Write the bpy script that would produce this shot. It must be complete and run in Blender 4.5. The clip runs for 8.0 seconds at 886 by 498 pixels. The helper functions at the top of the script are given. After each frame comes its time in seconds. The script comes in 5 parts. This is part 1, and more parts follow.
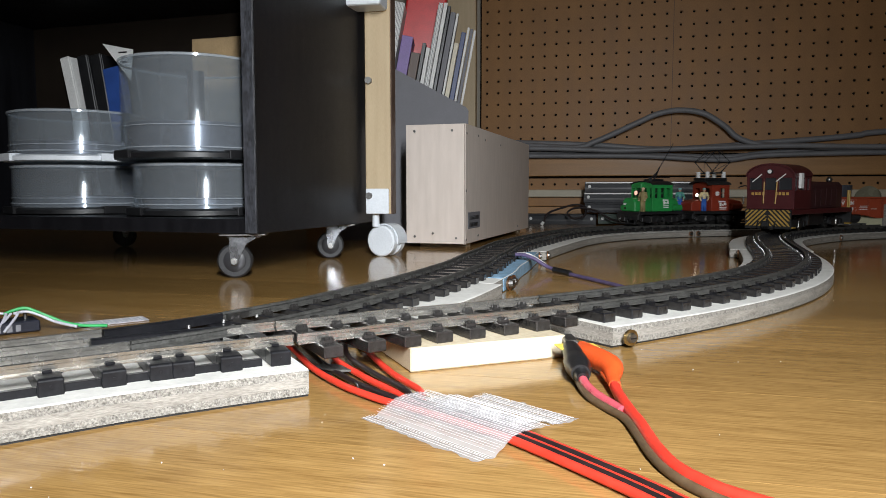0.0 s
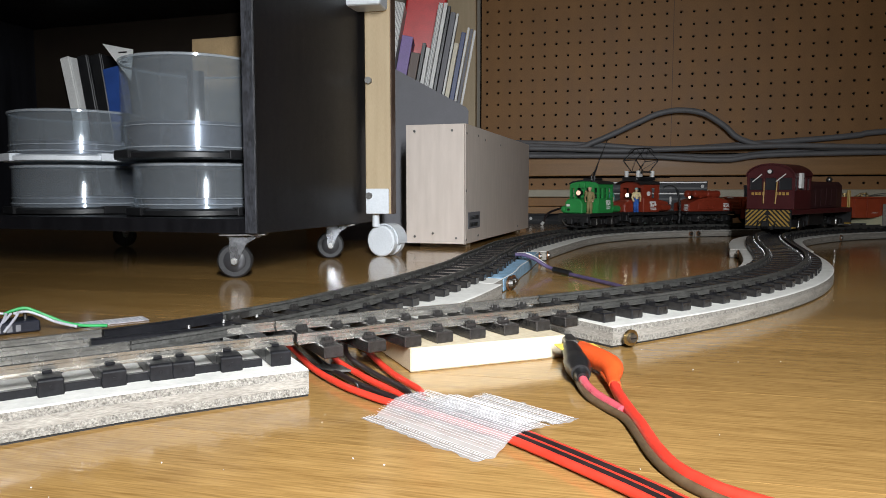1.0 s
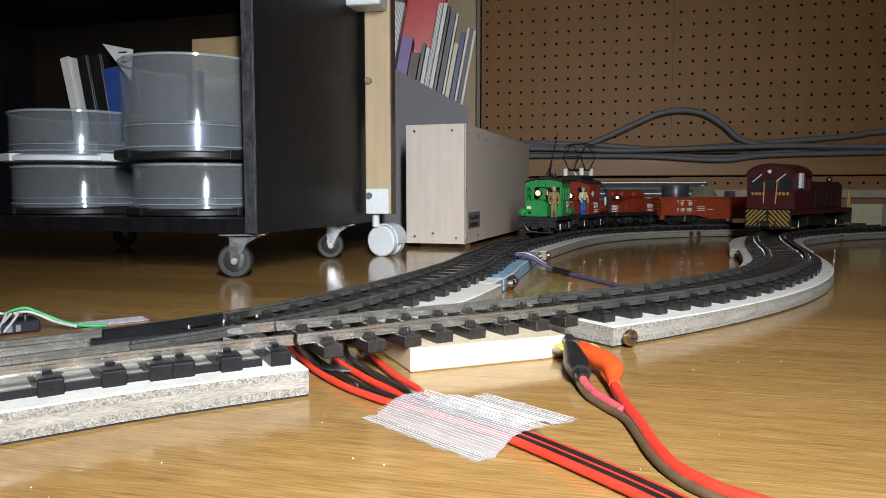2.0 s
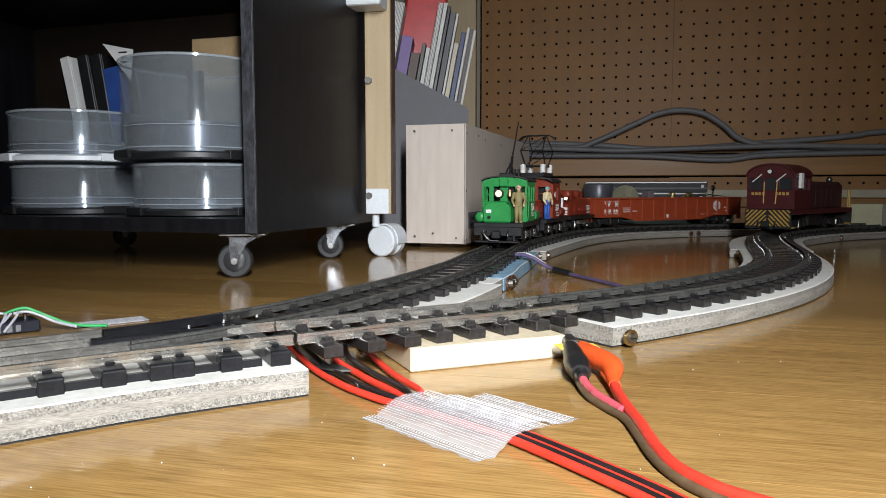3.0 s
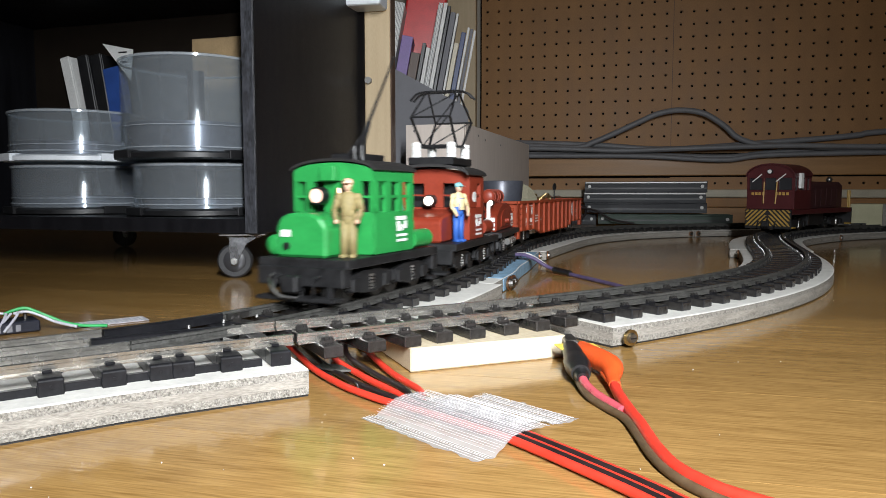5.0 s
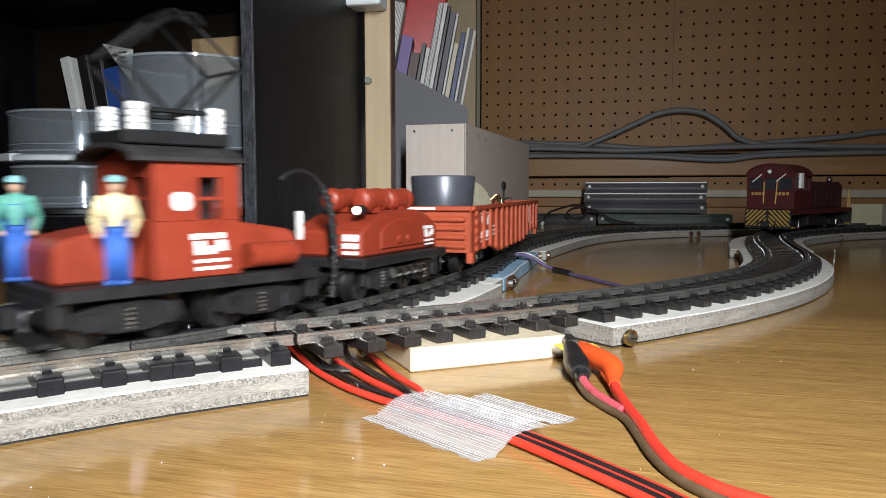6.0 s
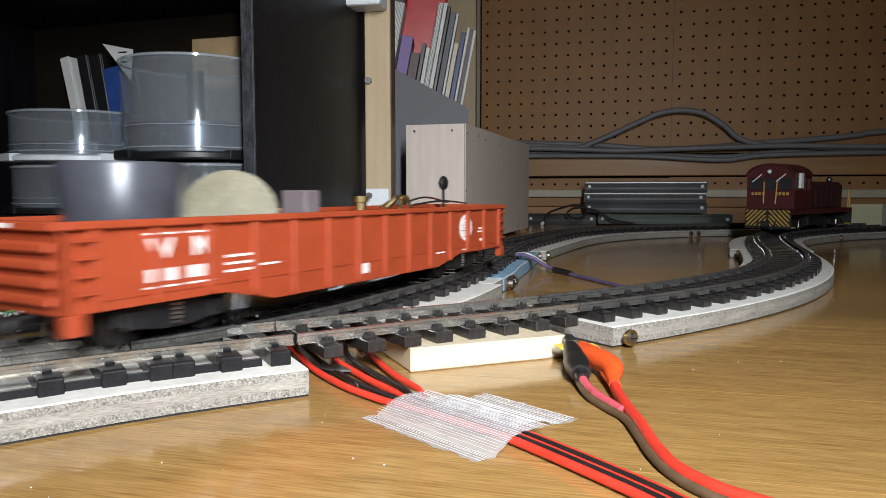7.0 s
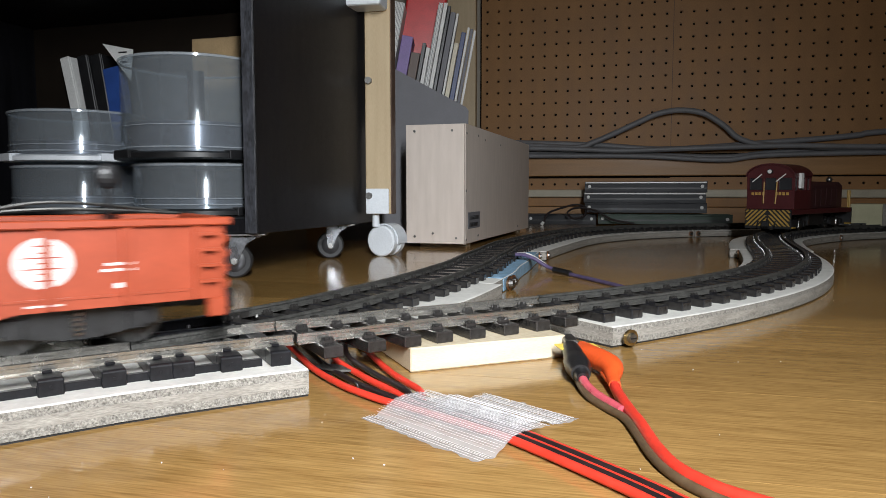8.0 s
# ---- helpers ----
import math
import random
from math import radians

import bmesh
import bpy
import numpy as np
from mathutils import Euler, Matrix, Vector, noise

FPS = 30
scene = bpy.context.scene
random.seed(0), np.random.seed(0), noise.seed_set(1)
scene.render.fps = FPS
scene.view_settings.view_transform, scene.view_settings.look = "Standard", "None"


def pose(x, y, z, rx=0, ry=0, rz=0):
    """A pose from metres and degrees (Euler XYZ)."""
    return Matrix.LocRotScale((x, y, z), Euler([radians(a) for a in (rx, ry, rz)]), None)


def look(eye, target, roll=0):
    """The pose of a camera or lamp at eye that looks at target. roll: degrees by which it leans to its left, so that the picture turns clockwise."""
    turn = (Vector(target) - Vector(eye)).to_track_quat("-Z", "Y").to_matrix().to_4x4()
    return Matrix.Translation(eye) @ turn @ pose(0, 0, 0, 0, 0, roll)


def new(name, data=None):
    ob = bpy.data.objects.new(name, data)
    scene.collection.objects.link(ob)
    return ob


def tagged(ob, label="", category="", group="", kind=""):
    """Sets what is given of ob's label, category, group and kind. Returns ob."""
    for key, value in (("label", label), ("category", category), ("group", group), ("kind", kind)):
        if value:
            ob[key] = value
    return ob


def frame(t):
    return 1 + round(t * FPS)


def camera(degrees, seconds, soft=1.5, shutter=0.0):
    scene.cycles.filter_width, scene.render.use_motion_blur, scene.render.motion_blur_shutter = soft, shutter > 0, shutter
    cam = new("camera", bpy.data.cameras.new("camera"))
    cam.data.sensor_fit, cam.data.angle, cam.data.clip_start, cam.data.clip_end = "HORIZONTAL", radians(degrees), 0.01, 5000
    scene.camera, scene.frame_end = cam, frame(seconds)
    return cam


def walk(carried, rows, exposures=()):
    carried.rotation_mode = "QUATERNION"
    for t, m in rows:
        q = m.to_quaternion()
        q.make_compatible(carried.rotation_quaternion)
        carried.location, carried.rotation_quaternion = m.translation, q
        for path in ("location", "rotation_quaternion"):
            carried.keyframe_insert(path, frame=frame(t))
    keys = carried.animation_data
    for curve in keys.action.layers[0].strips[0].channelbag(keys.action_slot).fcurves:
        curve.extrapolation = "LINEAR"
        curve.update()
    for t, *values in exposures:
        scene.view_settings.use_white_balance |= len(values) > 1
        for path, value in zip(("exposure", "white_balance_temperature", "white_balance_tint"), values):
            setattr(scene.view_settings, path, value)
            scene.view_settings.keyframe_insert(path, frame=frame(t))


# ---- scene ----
cam = camera(64.18, 8.0, soft=0.8, shutter=0.5)
EYE = Vector((0.0, 0.0, 0.0653))
VIEW = look(EYE, EYE + Vector((0.0, 1.0, -0.0816)))
walk(cam, [(0.0, VIEW), (8.0, VIEW)], exposures=[(0.0, 0.0), (5.4, 0.0), (6.0, -0.07), (6.5, -0.12), (7.0, -0.18), (8.0, -0.26)])

# ---- light: one lamp just over and beside the camera, and an added dim fill overhead ----
world = bpy.data.worlds.new("room_air")
world.use_nodes = True
world.node_tree.nodes["Background"].inputs[0].default_value = (0.55, 0.6, 0.7, 1)
world.node_tree.nodes["Background"].inputs[1].default_value = 0.004
scene.world = world
lamp = new("work_lamp", bpy.data.lights.new("work_lamp", "AREA"))
lamp.data.shape, lamp.data.size, lamp.data.size_y = "RECTANGLE", 0.025, 0.24
lamp.data.energy, lamp.data.color, lamp.data.spread = 3.1, (0.93, 0.965, 1.0), radians(103)
lamp.matrix_world = look((0.07, -0.18, 0.275), (0.0, 0.50, 0.03))
dim = new("overhead_fill", bpy.data.lights.new("overhead_fill", "AREA"))
dim.data.shape, dim.data.size, dim.data.energy = "DISK", 0.5, 1.2
dim.data.color = (1.0, 0.93, 0.84)
dim.matrix_world = look((0.3, -0.2, 2.3), (0.3, 0.3, 0.0))


# ---- materials ----
def material(name, color, rough=0.5, metal=0.0, vary=0.12, scale=60.0, bump=0.0, fine=600.0, stretch=(1, 1, 1), dark=None, coat=0.0, spec=0.5, island=0.0, fw=0.45, span=0.18):
    m = bpy.data.materials.new(name)
    m.use_nodes = True
    n, l = m.node_tree.nodes, m.node_tree.links
    b = n["Principled BSDF"]
    b.inputs["Roughness"].default_value, b.inputs["Metallic"].default_value = rough, metal
    b.inputs["Coat Weight"].default_value, b.inputs["Specular IOR Level"].default_value = coat, spec
    tc, mp = n.new("ShaderNodeTexCoord"), n.new("ShaderNodeMapping")
    mp.inputs["Scale"].default_value = stretch
    l.new(tc.outputs["Object"], mp.inputs["Vector"])
    big, small = n.new("ShaderNodeTexNoise"), n.new("ShaderNodeTexNoise")
    for t, s, d in ((big, scale, 4), (small, fine, 3)):
        t.inputs["Scale"].default_value, t.inputs["Detail"].default_value = s, d
        l.new(mp.outputs["Vector"], t.inputs["Vector"])
    mix = n.new("ShaderNodeMath")
    mix.operation = "MULTIPLY_ADD"
    mix.inputs[1].default_value = fw
    l.new(small.outputs["Fac"], mix.inputs[0])
    half = n.new("ShaderNodeMath")
    half.operation = "MULTIPLY"
    half.inputs[1].default_value = 1 - fw
    l.new(big.outputs["Fac"], half.inputs[0])
    l.new(half.outputs[0], mix.inputs[2])
    ramp = n.new("ShaderNodeValToRGB")
    lo = dark or tuple(c * (1 - 2.2 * vary) for c in color)
    hi = tuple(min(1, c * (1 + 1.2 * vary)) for c in color)
    ramp.color_ramp.elements[0].position, ramp.color_ramp.elements[1].position = 0.5 - span, 0.5 + span
    ramp.color_ramp.elements[0].color, ramp.color_ramp.elements[1].color = (*lo, 1), (*hi, 1)
    l.new(mix.outputs[0], ramp.inputs[0])
    out = ramp.outputs[0]
    if island:
        info, hsv, mr = n.new("ShaderNodeObjectInfo"), n.new("ShaderNodeHueSaturation"), n.new("ShaderNodeMapRange")
        mr.inputs["To Min"].default_value, mr.inputs["To Max"].default_value = 1 - island, 1 + island
        l.new(info.outputs["Random"], mr.inputs["Value"])
        l.new(mr.outputs[0], hsv.inputs["Value"])
        l.new(out, hsv.inputs["Color"])
        out = hsv.outputs[0]
    l.new(out, b.inputs["Base Color"])
    rr = n.new("ShaderNodeMapRange")
    rr.inputs["To Min"].default_value, rr.inputs["To Max"].default_value = max(0.02, rough - 0.1), min(1, rough + 0.1)
    l.new(big.outputs["Fac"], rr.inputs["Value"])
    l.new(rr.outputs[0], b.inputs["Roughness"])
    if bump:
        bp = n.new("ShaderNodeBump")
        bp.inputs["Strength"].default_value, bp.inputs["Distance"].default_value = bump, 0.0006
        l.new(mix.outputs[0], bp.inputs["Height"])
        l.new(bp.outputs[0], b.inputs["Normal"])
    return m


def wood(name, light, dark, rough=0.4, along=(1.0, 14.0, 14.0), coat=0.0, bump=0.15, island=0.0):
    """Wood with long grain streaks; along: how much the pattern is squeezed on each axis."""
    m = material(name, light, rough, 0, 0.1, 9.0, bump, 260.0, along, dark, coat, island=island)
    return m


def glow(name, color, strength):
    m = bpy.data.materials.new(name)
    m.use_nodes = True
    b = m.node_tree.nodes["Principled BSDF"]
    b.inputs["Base Color"].default_value = (*color, 1)
    b.inputs["Emission Color"].default_value, b.inputs["Emission Strength"].default_value = (*color, 1), strength
    return m


def styrene(name, haze=0.08):
    """Thin clear plastic: mostly see-through, faintly cloudy, with a gloss."""
    m = bpy.data.materials.new(name)
    m.use_nodes = True
    n, l = m.node_tree.nodes, m.node_tree.links
    n.remove(n["Principled BSDF"])
    see, cloud, gloss = n.new("ShaderNodeBsdfTransparent"), n.new("ShaderNodeBsdfDiffuse"), n.new("ShaderNodeBsdfGlossy")
    see.inputs["Color"].default_value = (0.90, 0.93, 0.95, 1)
    cloud.inputs["Color"].default_value = (0.62, 0.66, 0.70, 1)
    gloss.inputs["Roughness"].default_value = 0.09
    gloss.inputs["Color"].default_value = (0.9, 0.95, 1.0, 1)
    a, b = n.new("ShaderNodeMixShader"), n.new("ShaderNodeMixShader")
    a.inputs[0].default_value, b.inputs[0].default_value = 0.09, 0.10
    noise_tex, mr = n.new("ShaderNodeTexNoise"), n.new("ShaderNodeMapRange")
    noise_tex.inputs["Scale"].default_value = 30
    mr.inputs["To Min"].default_value, mr.inputs["To Max"].default_value = haze * 0.6, haze * 1.4
    l.new(noise_tex.outputs["Fac"], mr.inputs["Value"])
    l.new(mr.outputs[0], a.inputs[0])
    l.new(see.outputs[0], a.inputs[1])
    l.new(cloud.outputs[0], a.inputs[2])
    l.new(a.outputs[0], b.inputs[1])
    l.new(gloss.outputs[0], b.inputs[2])
    l.new(b.outputs[0], n["Material Output"].inputs["Surface"])
    return m


def clear(name, color, rough, alpha, ior=1.45):
    m = material(name, color, rough, 0, 0.05, 40)
    b = m.node_tree.nodes["Principled BSDF"]
    b.inputs["Alpha"].default_value, b.inputs["IOR"].default_value = alpha, ior
    return m


M = {}
M["floor"] = material("oak_floor", (0.39, 0.232, 0.080), 0.13, 0, 0.06, 7.0, 0.05, 42.0, (2.0, 32, 32), (0.235, 0.128, 0.038), 0.10, island=0.14, fw=0.66, span=0.15)
M["ply"] = material("coarse_plywood_layer", (0.30, 0.285, 0.255), 0.9, 0, 0.3, 700, 1.0, 1700, (1, 1, 1), (0.10, 0.092, 0.08), fw=0.6, span=0.16)
M["plylight"] = material("smooth_plywood_layer", (0.33, 0.31, 0.275), 0.85, 0, 0.22, 90, 0.6, 700, (0.7, 0.7, 5), (0.16, 0.145, 0.125), fw=0.55)
M["plytop"] = material("primed_plywood_top", (0.70, 0.685, 0.64), 0.7, 0, 0.08, 90, 0.3, 500)
M["pine"] = wood("pale_pine", (0.66, 0.59, 0.46), (0.52, 0.42, 0.27), 0.6, along=(2, 2, 20))
M["tie"] = material("black_tie_plastic", (0.011, 0.011, 0.013), 0.34, 0, 0.2, 120, 0.2, 900, spec=0.3)
M["tiebrown"] = material("dark_brown_tie_plastic", (0.030, 0.025, 0.023), 0.45, 0, 0.25, 120, 0.3, 900)
M["rail"] = material("nickel_rail", (0.50, 0.48, 0.44), 0.25, 0.85, 0.08, 200, 0.2, 1200)
M["chair"] = material("moulded_chair", (0.045, 0.042, 0.04), 0.2, 0.4, 0.3, 300, 0.2, 1500)
M["raildark"] = material("weathered_rail", (0.11, 0.108, 0.10), 0.55, 0.5, 0.25, 200, 0.2, 1200)
M["peg"] = wood("hardboard", (0.38, 0.193, 0.068), (0.30, 0.147, 0.049), 0.55, along=(3, 3, 1.2), bump=0.1)
M["rail_wood"] = wood("wall_rail_wood", (0.42, 0.22, 0.075), (0.32, 0.16, 0.052), 0.45, along=(1, 12, 14))
M["cream"] = material("cream_moulding", (0.55, 0.50, 0.38), 0.5, 0, 0.08, 30)
# near-black that paints in the shade of the peg holes and cabinet inside
M["void"] = material("shade_black", (0.014, 0.010, 0.007), 0.9, spec=0.1)
M["plaster"] = material("plain_wall", (0.42, 0.38, 0.32), 0.85, 0, 0.06, 12, 0.1)
M["darkwood"] = wood("black_stained_wood", (0.0085, 0.0085, 0.0105), (0.003, 0.003, 0.004), 0.42, along=(12, 12, 1.2), bump=0.5)
M["darkwood"].node_tree.nodes["Principled BSDF"].inputs["Specular IOR Level"].default_value = 0.28
M["darkedge"] = material("worn_black_edge", (0.035, 0.037, 0.045), 0.6, 0, 0.5, 160, 0.8, 700, (1, 1, 0.4))
M["beech"] = wood("beech_veneer", (0.47, 0.37, 0.235), (0.41, 0.31, 0.185), 0.5, along=(14, 14, 1.0), bump=0.05)
M["birch"] = wood("birch_plywood", (0.66, 0.58, 0.52), (0.615, 0.535, 0.47), 0.6, along=(16, 16, 2.5), bump=0.12)
M["white"] = material("white_plastic", (0.72, 0.76, 0.80), 0.35, 0, 0.05, 40)
M["black"] = material("black_plastic", (0.012, 0.012, 0.013), 0.4, 0, 0.2, 80, 0.1)
M["rubber"] = material("black_rubber", (0.022, 0.022, 0.024), 0.55, 0, 0.25, 90, 0.2)
M["steel"] = material("zinc_steel", (0.27, 0.265, 0.255), 0.42, 1.0, 0.15, 120, 0.1)
M["zinc"] = material("bright_zinc", (0.28, 0.29, 0.31), 0.28, 1.0, 0.15, 120, 0.1)
M["brass"] = material("brass", (0.62, 0.46, 0.22), 0.35, 1.0, 0.2, 150, 0.1)
M["copper"] = material("copper", (0.60, 0.34, 0.20), 0.4, 1.0, 0.2, 150, 0.1)
M["clear"] = styrene("clear_styrene", 0.105)
M["clearedge"] = styrene("thick_clear_styrene", 0.30)
M["grey"] = material("grey_card", (0.17, 0.17, 0.185), 0.7, 0, 0.06, 50)
M["cable"] = material("grey_cable", (0.22, 0.22, 0.23), 0.5, 0, 0.1, 40)
M["red_wire"] = material("red_insulation", (0.72, 0.045, 0.025), 0.4, 0, 0.08, 200)
M["black_wire"] = material("black_insulation", (0.02, 0.012, 0.012), 0.45, 0, 0.2, 200)
M["brown_wire"] = material("brown_insulation", (0.12, 0.075, 0.04), 0.5, 0, 0.15, 200)
M["purple"] = material("purple_insulation", (0.10, 0.075, 0.16), 0.5, 0, 0.15, 200)
M["orange"] = material("orange_boot", (0.80, 0.10, 0.02), 0.4, 0, 0.06, 200)
M["yellow"] = material("yellow_tape", (0.80, 0.62, 0.10), 0.5, 0, 0.1, 200)
M["tape"] = clear("filament_tape", (0.80, 0.79, 0.79), 0.25, 0.40)
M["tapeline"] = material("tape_filament", (0.70, 0.69, 0.70), 0.45, 0, 0.08, 300)
M["green"] = material("green_enamel", (0.022, 0.26, 0.060), 0.38, 0, 0.08, 120, 0.05)
M["redpaint"] = material("red_enamel", (0.25, 0.034, 0.015), 0.42, 0, 0.08, 120, 0.05)
M["gonred"] = material("gondola_red", (0.33, 0.052, 0.017), 0.5, 0, 0.08, 120, 0.08)
M["maroon"] = material("maroon_enamel", (0.07, 0.012, 0.014), 0.42, 0, 0.1, 120, 0.05)
M["gold"] = material("gold_lettering", (0.45, 0.27, 0.07), 0.5, 0, 0.1, 120)
M["underframe"] = material("black_underframe", (0.013, 0.013, 0.014), 0.5, 0, 0.3, 150, 0.3)
M["roof"] = material("black_roof_paint", (0.018, 0.017, 0.017), 0.6, 0, 0.2, 120, 0.1)
M["decal"] = material("white_decal", (0.78, 0.78, 0.76), 0.5, 0, 0.08, 200)
M["wheeldark"] = material("dull_wheel", (0.10, 0.098, 0.095), 0.4, 0.9, 0.2, 200)
M["wheel"] = material("bright_wheel", (0.50, 0.49, 0.47), 0.28, 1.0, 0.15, 200)
M["pane"] = material("dark_window", (0.03, 0.03, 0.033), 0.15, 0, 0.1, 60)
M["skin"] = material("figure_skin", (0.62, 0.40, 0.28), 0.6)
M["blue"] = material("figure_blue", (0.03, 0.12, 0.46), 0.6)
M["capblue"] = material("figure_cap", (0.25, 0.52, 0.55), 0.6)
M["teal"] = material("figure_teal", (0.10, 0.35, 0.28), 0.6)
M["khaki"] = material("figure_khaki", (0.26, 0.21, 0.09), 0.65)
M["cream2"] = material("figure_cream", (0.75, 0.62, 0.34), 0.65)
M["darkgrey"] = material("dark_grey_ring", (0.075, 0.08, 0.098), 0.35, 0.3, 0.1, 100)
M["tan"] = material("smoky_resin", (0.20, 0.185, 0.13), 0.25, 0, 0.15, 60, 0.1)
M["mauve"] = material("dull_mauve_block", (0.16, 0.13, 0.14), 0.6, 0, 0.1, 80)
M["stripe"] = material("hazard_yellow", (0.40, 0.25, 0.05), 0.5, 0, 0.08, 150)
M["alu"] = material("grey_aluminium", (0.016, 0.017, 0.020), 0.45, 0.2, 0.12, 60, spec=0.3)
M["dgreen"] = material("green_channel", (0.022, 0.045, 0.03), 0.5, 0.2, 0.15, 60)
M["foam"] = material("pale_block", (0.52, 0.50, 0.33), 0.8, 0, 0.08, 60, 0.2)
M["paper"] = material("paper", (0.72, 0.72, 0.70), 0.8, 0, 0.08, 40)
M["silver"] = material("disc_pack", (0.10, 0.11, 0.14), 0.3, 0.5, 0.1, 60)
M["redbook"] = material("red_cover", (0.55, 0.03, 0.03), 0.35)
M["violet"] = material("violet_cover", (0.20, 0.13, 0.35), 0.5)
M["brown"] = material("brown_cover", (0.09, 0.055, 0.04), 0.5)
M["bluebook"] = material("blue_cover", (0.03, 0.08, 0.30), 0.35)
M["navy"] = material("navy_cover", (0.05, 0.07, 0.16), 0.5)
M["bluepaint"] = material("pale_blue_paint", (0.25, 0.42, 0.58), 0.6, 0, 0.2, 120, 0.2)
M["greenwire"] = material("green_insulation", (0.03, 0.35, 0.10), 0.5)
M["lamp"] = glow("headlight", (1.0, 0.86, 0.72), 3.0)
M["lampred"] = glow("headlight_warm", (1.0, 0.60, 0.45), 0.7)


# ---- building helpers, in millimetres ----
MM = 0.001


def part(name, bm, mat, parent=None, label="", kind="", smooth=False, m=None):
    bmesh.ops.scale(bm, vec=(MM, MM, MM), verts=bm.verts)
    bmesh.ops.recalc_face_normals(bm, faces=bm.faces)
    me = bpy.data.meshes.new(name)
    bm.to_mesh(me)
    bm.free()
    me.materials.append(M[mat])
    if smooth:
        me.shade_smooth()
        me.set_sharp_from_angle(angle=radians(40))
    ob = new(name, me)
    if parent:
        ob.parent = parent
    if m:
        ob.matrix_basis = m
    return tagged(ob, label, kind=kind)


def pieces(name, bm, mat, parent, label=""):
    """Each loose piece of a bmesh becomes a part of its own."""
    bm.verts.ensure_lookup_table()
    seen = set()
    for v in bm.verts:
        if v in seen:
            continue
        group, todo = [], [v]
        seen.add(v)
        while todo:
            w = todo.pop()
            group.append(w)
            for e in w.link_edges:
                o = e.other_vert(w)
                if o not in seen:
                    seen.add(o)
                    todo.append(o)
        one = bmesh.new()
        made = {w: one.verts.new(w.co) for w in group}
        for f in {f for w in group for f in w.link_faces}:
            one.faces.new([made[w] for w in f.verts])
        part(name, one, mat, parent, label)
    bm.free()


def thing(name, label, category, x=0, y=0, z=0, rz=0, group="", kind=""):
    ob = new(name)
    ob.empty_display_size = 0.01
    ob.matrix_basis = pose(x * MM, y * MM, z * MM, 0, 0, rz)
    return tagged(ob, label, category, group, kind)


def box(bm, x0, x1, y0, y1, z0, z1, bevel=0.0, m=None):
    r = bmesh.ops.create_cube(bm, size=1)
    vs = r["verts"]
    bmesh.ops.scale(bm, vec=(x1 - x0, y1 - y0, z1 - z0), verts=vs)
    bmesh.ops.translate(bm, vec=((x0 + x1) / 2, (y0 + y1) / 2, (z0 + z1) / 2), verts=vs)
    if bevel:
        es = list({e for v in vs for e in v.link_edges})
        r = bmesh.ops.bevel(bm, geom=es, offset=bevel, segments=1 if bevel < 1 else 2, affect="EDGES", profile=0.5)
        vs = list({v for f in r["faces"] for v in f.verts} | {v for v in vs if v.is_valid})
    if m:
        bmesh.ops.transform(bm, matrix=m, verts=vs)
    return bm


def cyl(bm, a, b, r, r2=None, seg=16):
    a, b = Vector(a), Vector(b)
    d = b - a
    m = Matrix.Translation((a + b) / 2) @ d.to_track_quat("Z", "Y").to_matrix().to_4x4()
    bmesh.ops.create_cone(bm, cap_ends=True, segments=seg, radius1=r, radius2=r if r2 is None else r2, depth=d.length, matrix=m)
    return bm


def ball(bm, c, r, sx=1, sy=1, sz=1, u=14, v=9):
    bmesh.ops.create_uvsphere(bm, u_segments=u, v_segments=v, radius=r, matrix=Matrix.Translation(c) @ Matrix.Diagonal((sx, sy, sz, 1)))
    return bm


def prism(bm, pts, plane, lo, hi, bevel=0.0):
    """A polygon drawn in a plane ('xy', 'xz', 'yz') and pushed from lo to hi along the third axis."""
    def at(p, h):
        return {"xy": (p[0], p[1], h), "xz": (p[0], h, p[1]), "yz": (h, p[0], p[1])}[plane]
    a = [bm.verts.new(at(p, lo)) for p in pts]
    b = [bm.verts.new(at(p, hi)) for p in pts]
    fs = [bm.faces.new(a), bm.faces.new(b[::-1])]
    for i in range(len(pts)):
        j = (i + 1) % len(pts)
        fs.append(bm.faces.new((a[i], b[i], b[j], a[j])))
    if bevel:
        bmesh.ops.bevel(bm, geom=list({e for f in fs for e in f.edges}), offset=bevel, segments=1, affect="EDGES", profile=0.5)
    return bm


def lathe(bm, profile, seg=48, c=(0, 0, 0), closed=True):
    """A profile of (radius, z) turned round the z axis; closed: the last joins the first."""
    rings = [[bm.verts.new((c[0] + r * math.cos(2 * math.pi * k / seg), c[1] + r * math.sin(2 * math.pi * k / seg), c[2] + z)) for k in range(seg)] for r, z in profile]
    n = len(rings)
    for i in range(n if closed else n - 1):
        p, q = rings[i], rings[(i + 1) % n]
        for k in range(seg):
            j = (k + 1) % seg
            bm.faces.new((p[k], p[j], q[j], q[k]))
    return bm


def smooth_line(pts, n=12):
    P = [Vector(p) for p in pts]
    P = [P[0] * 2 - P[1]] + P + [P[-1] * 2 - P[-2]]
    out = []
    for i in range(1, len(P) - 2):
        a, b, c, d = P[i - 1:i + 3]
        for k in range(n):
            t = k / n
            out.append(0.5 * (2 * b + (c - a) * t + (2 * a - 5 * b + 4 * c - d) * t * t + (3 * b - a - 3 * c + d) * t ** 3))
    return out + [P[-2]]


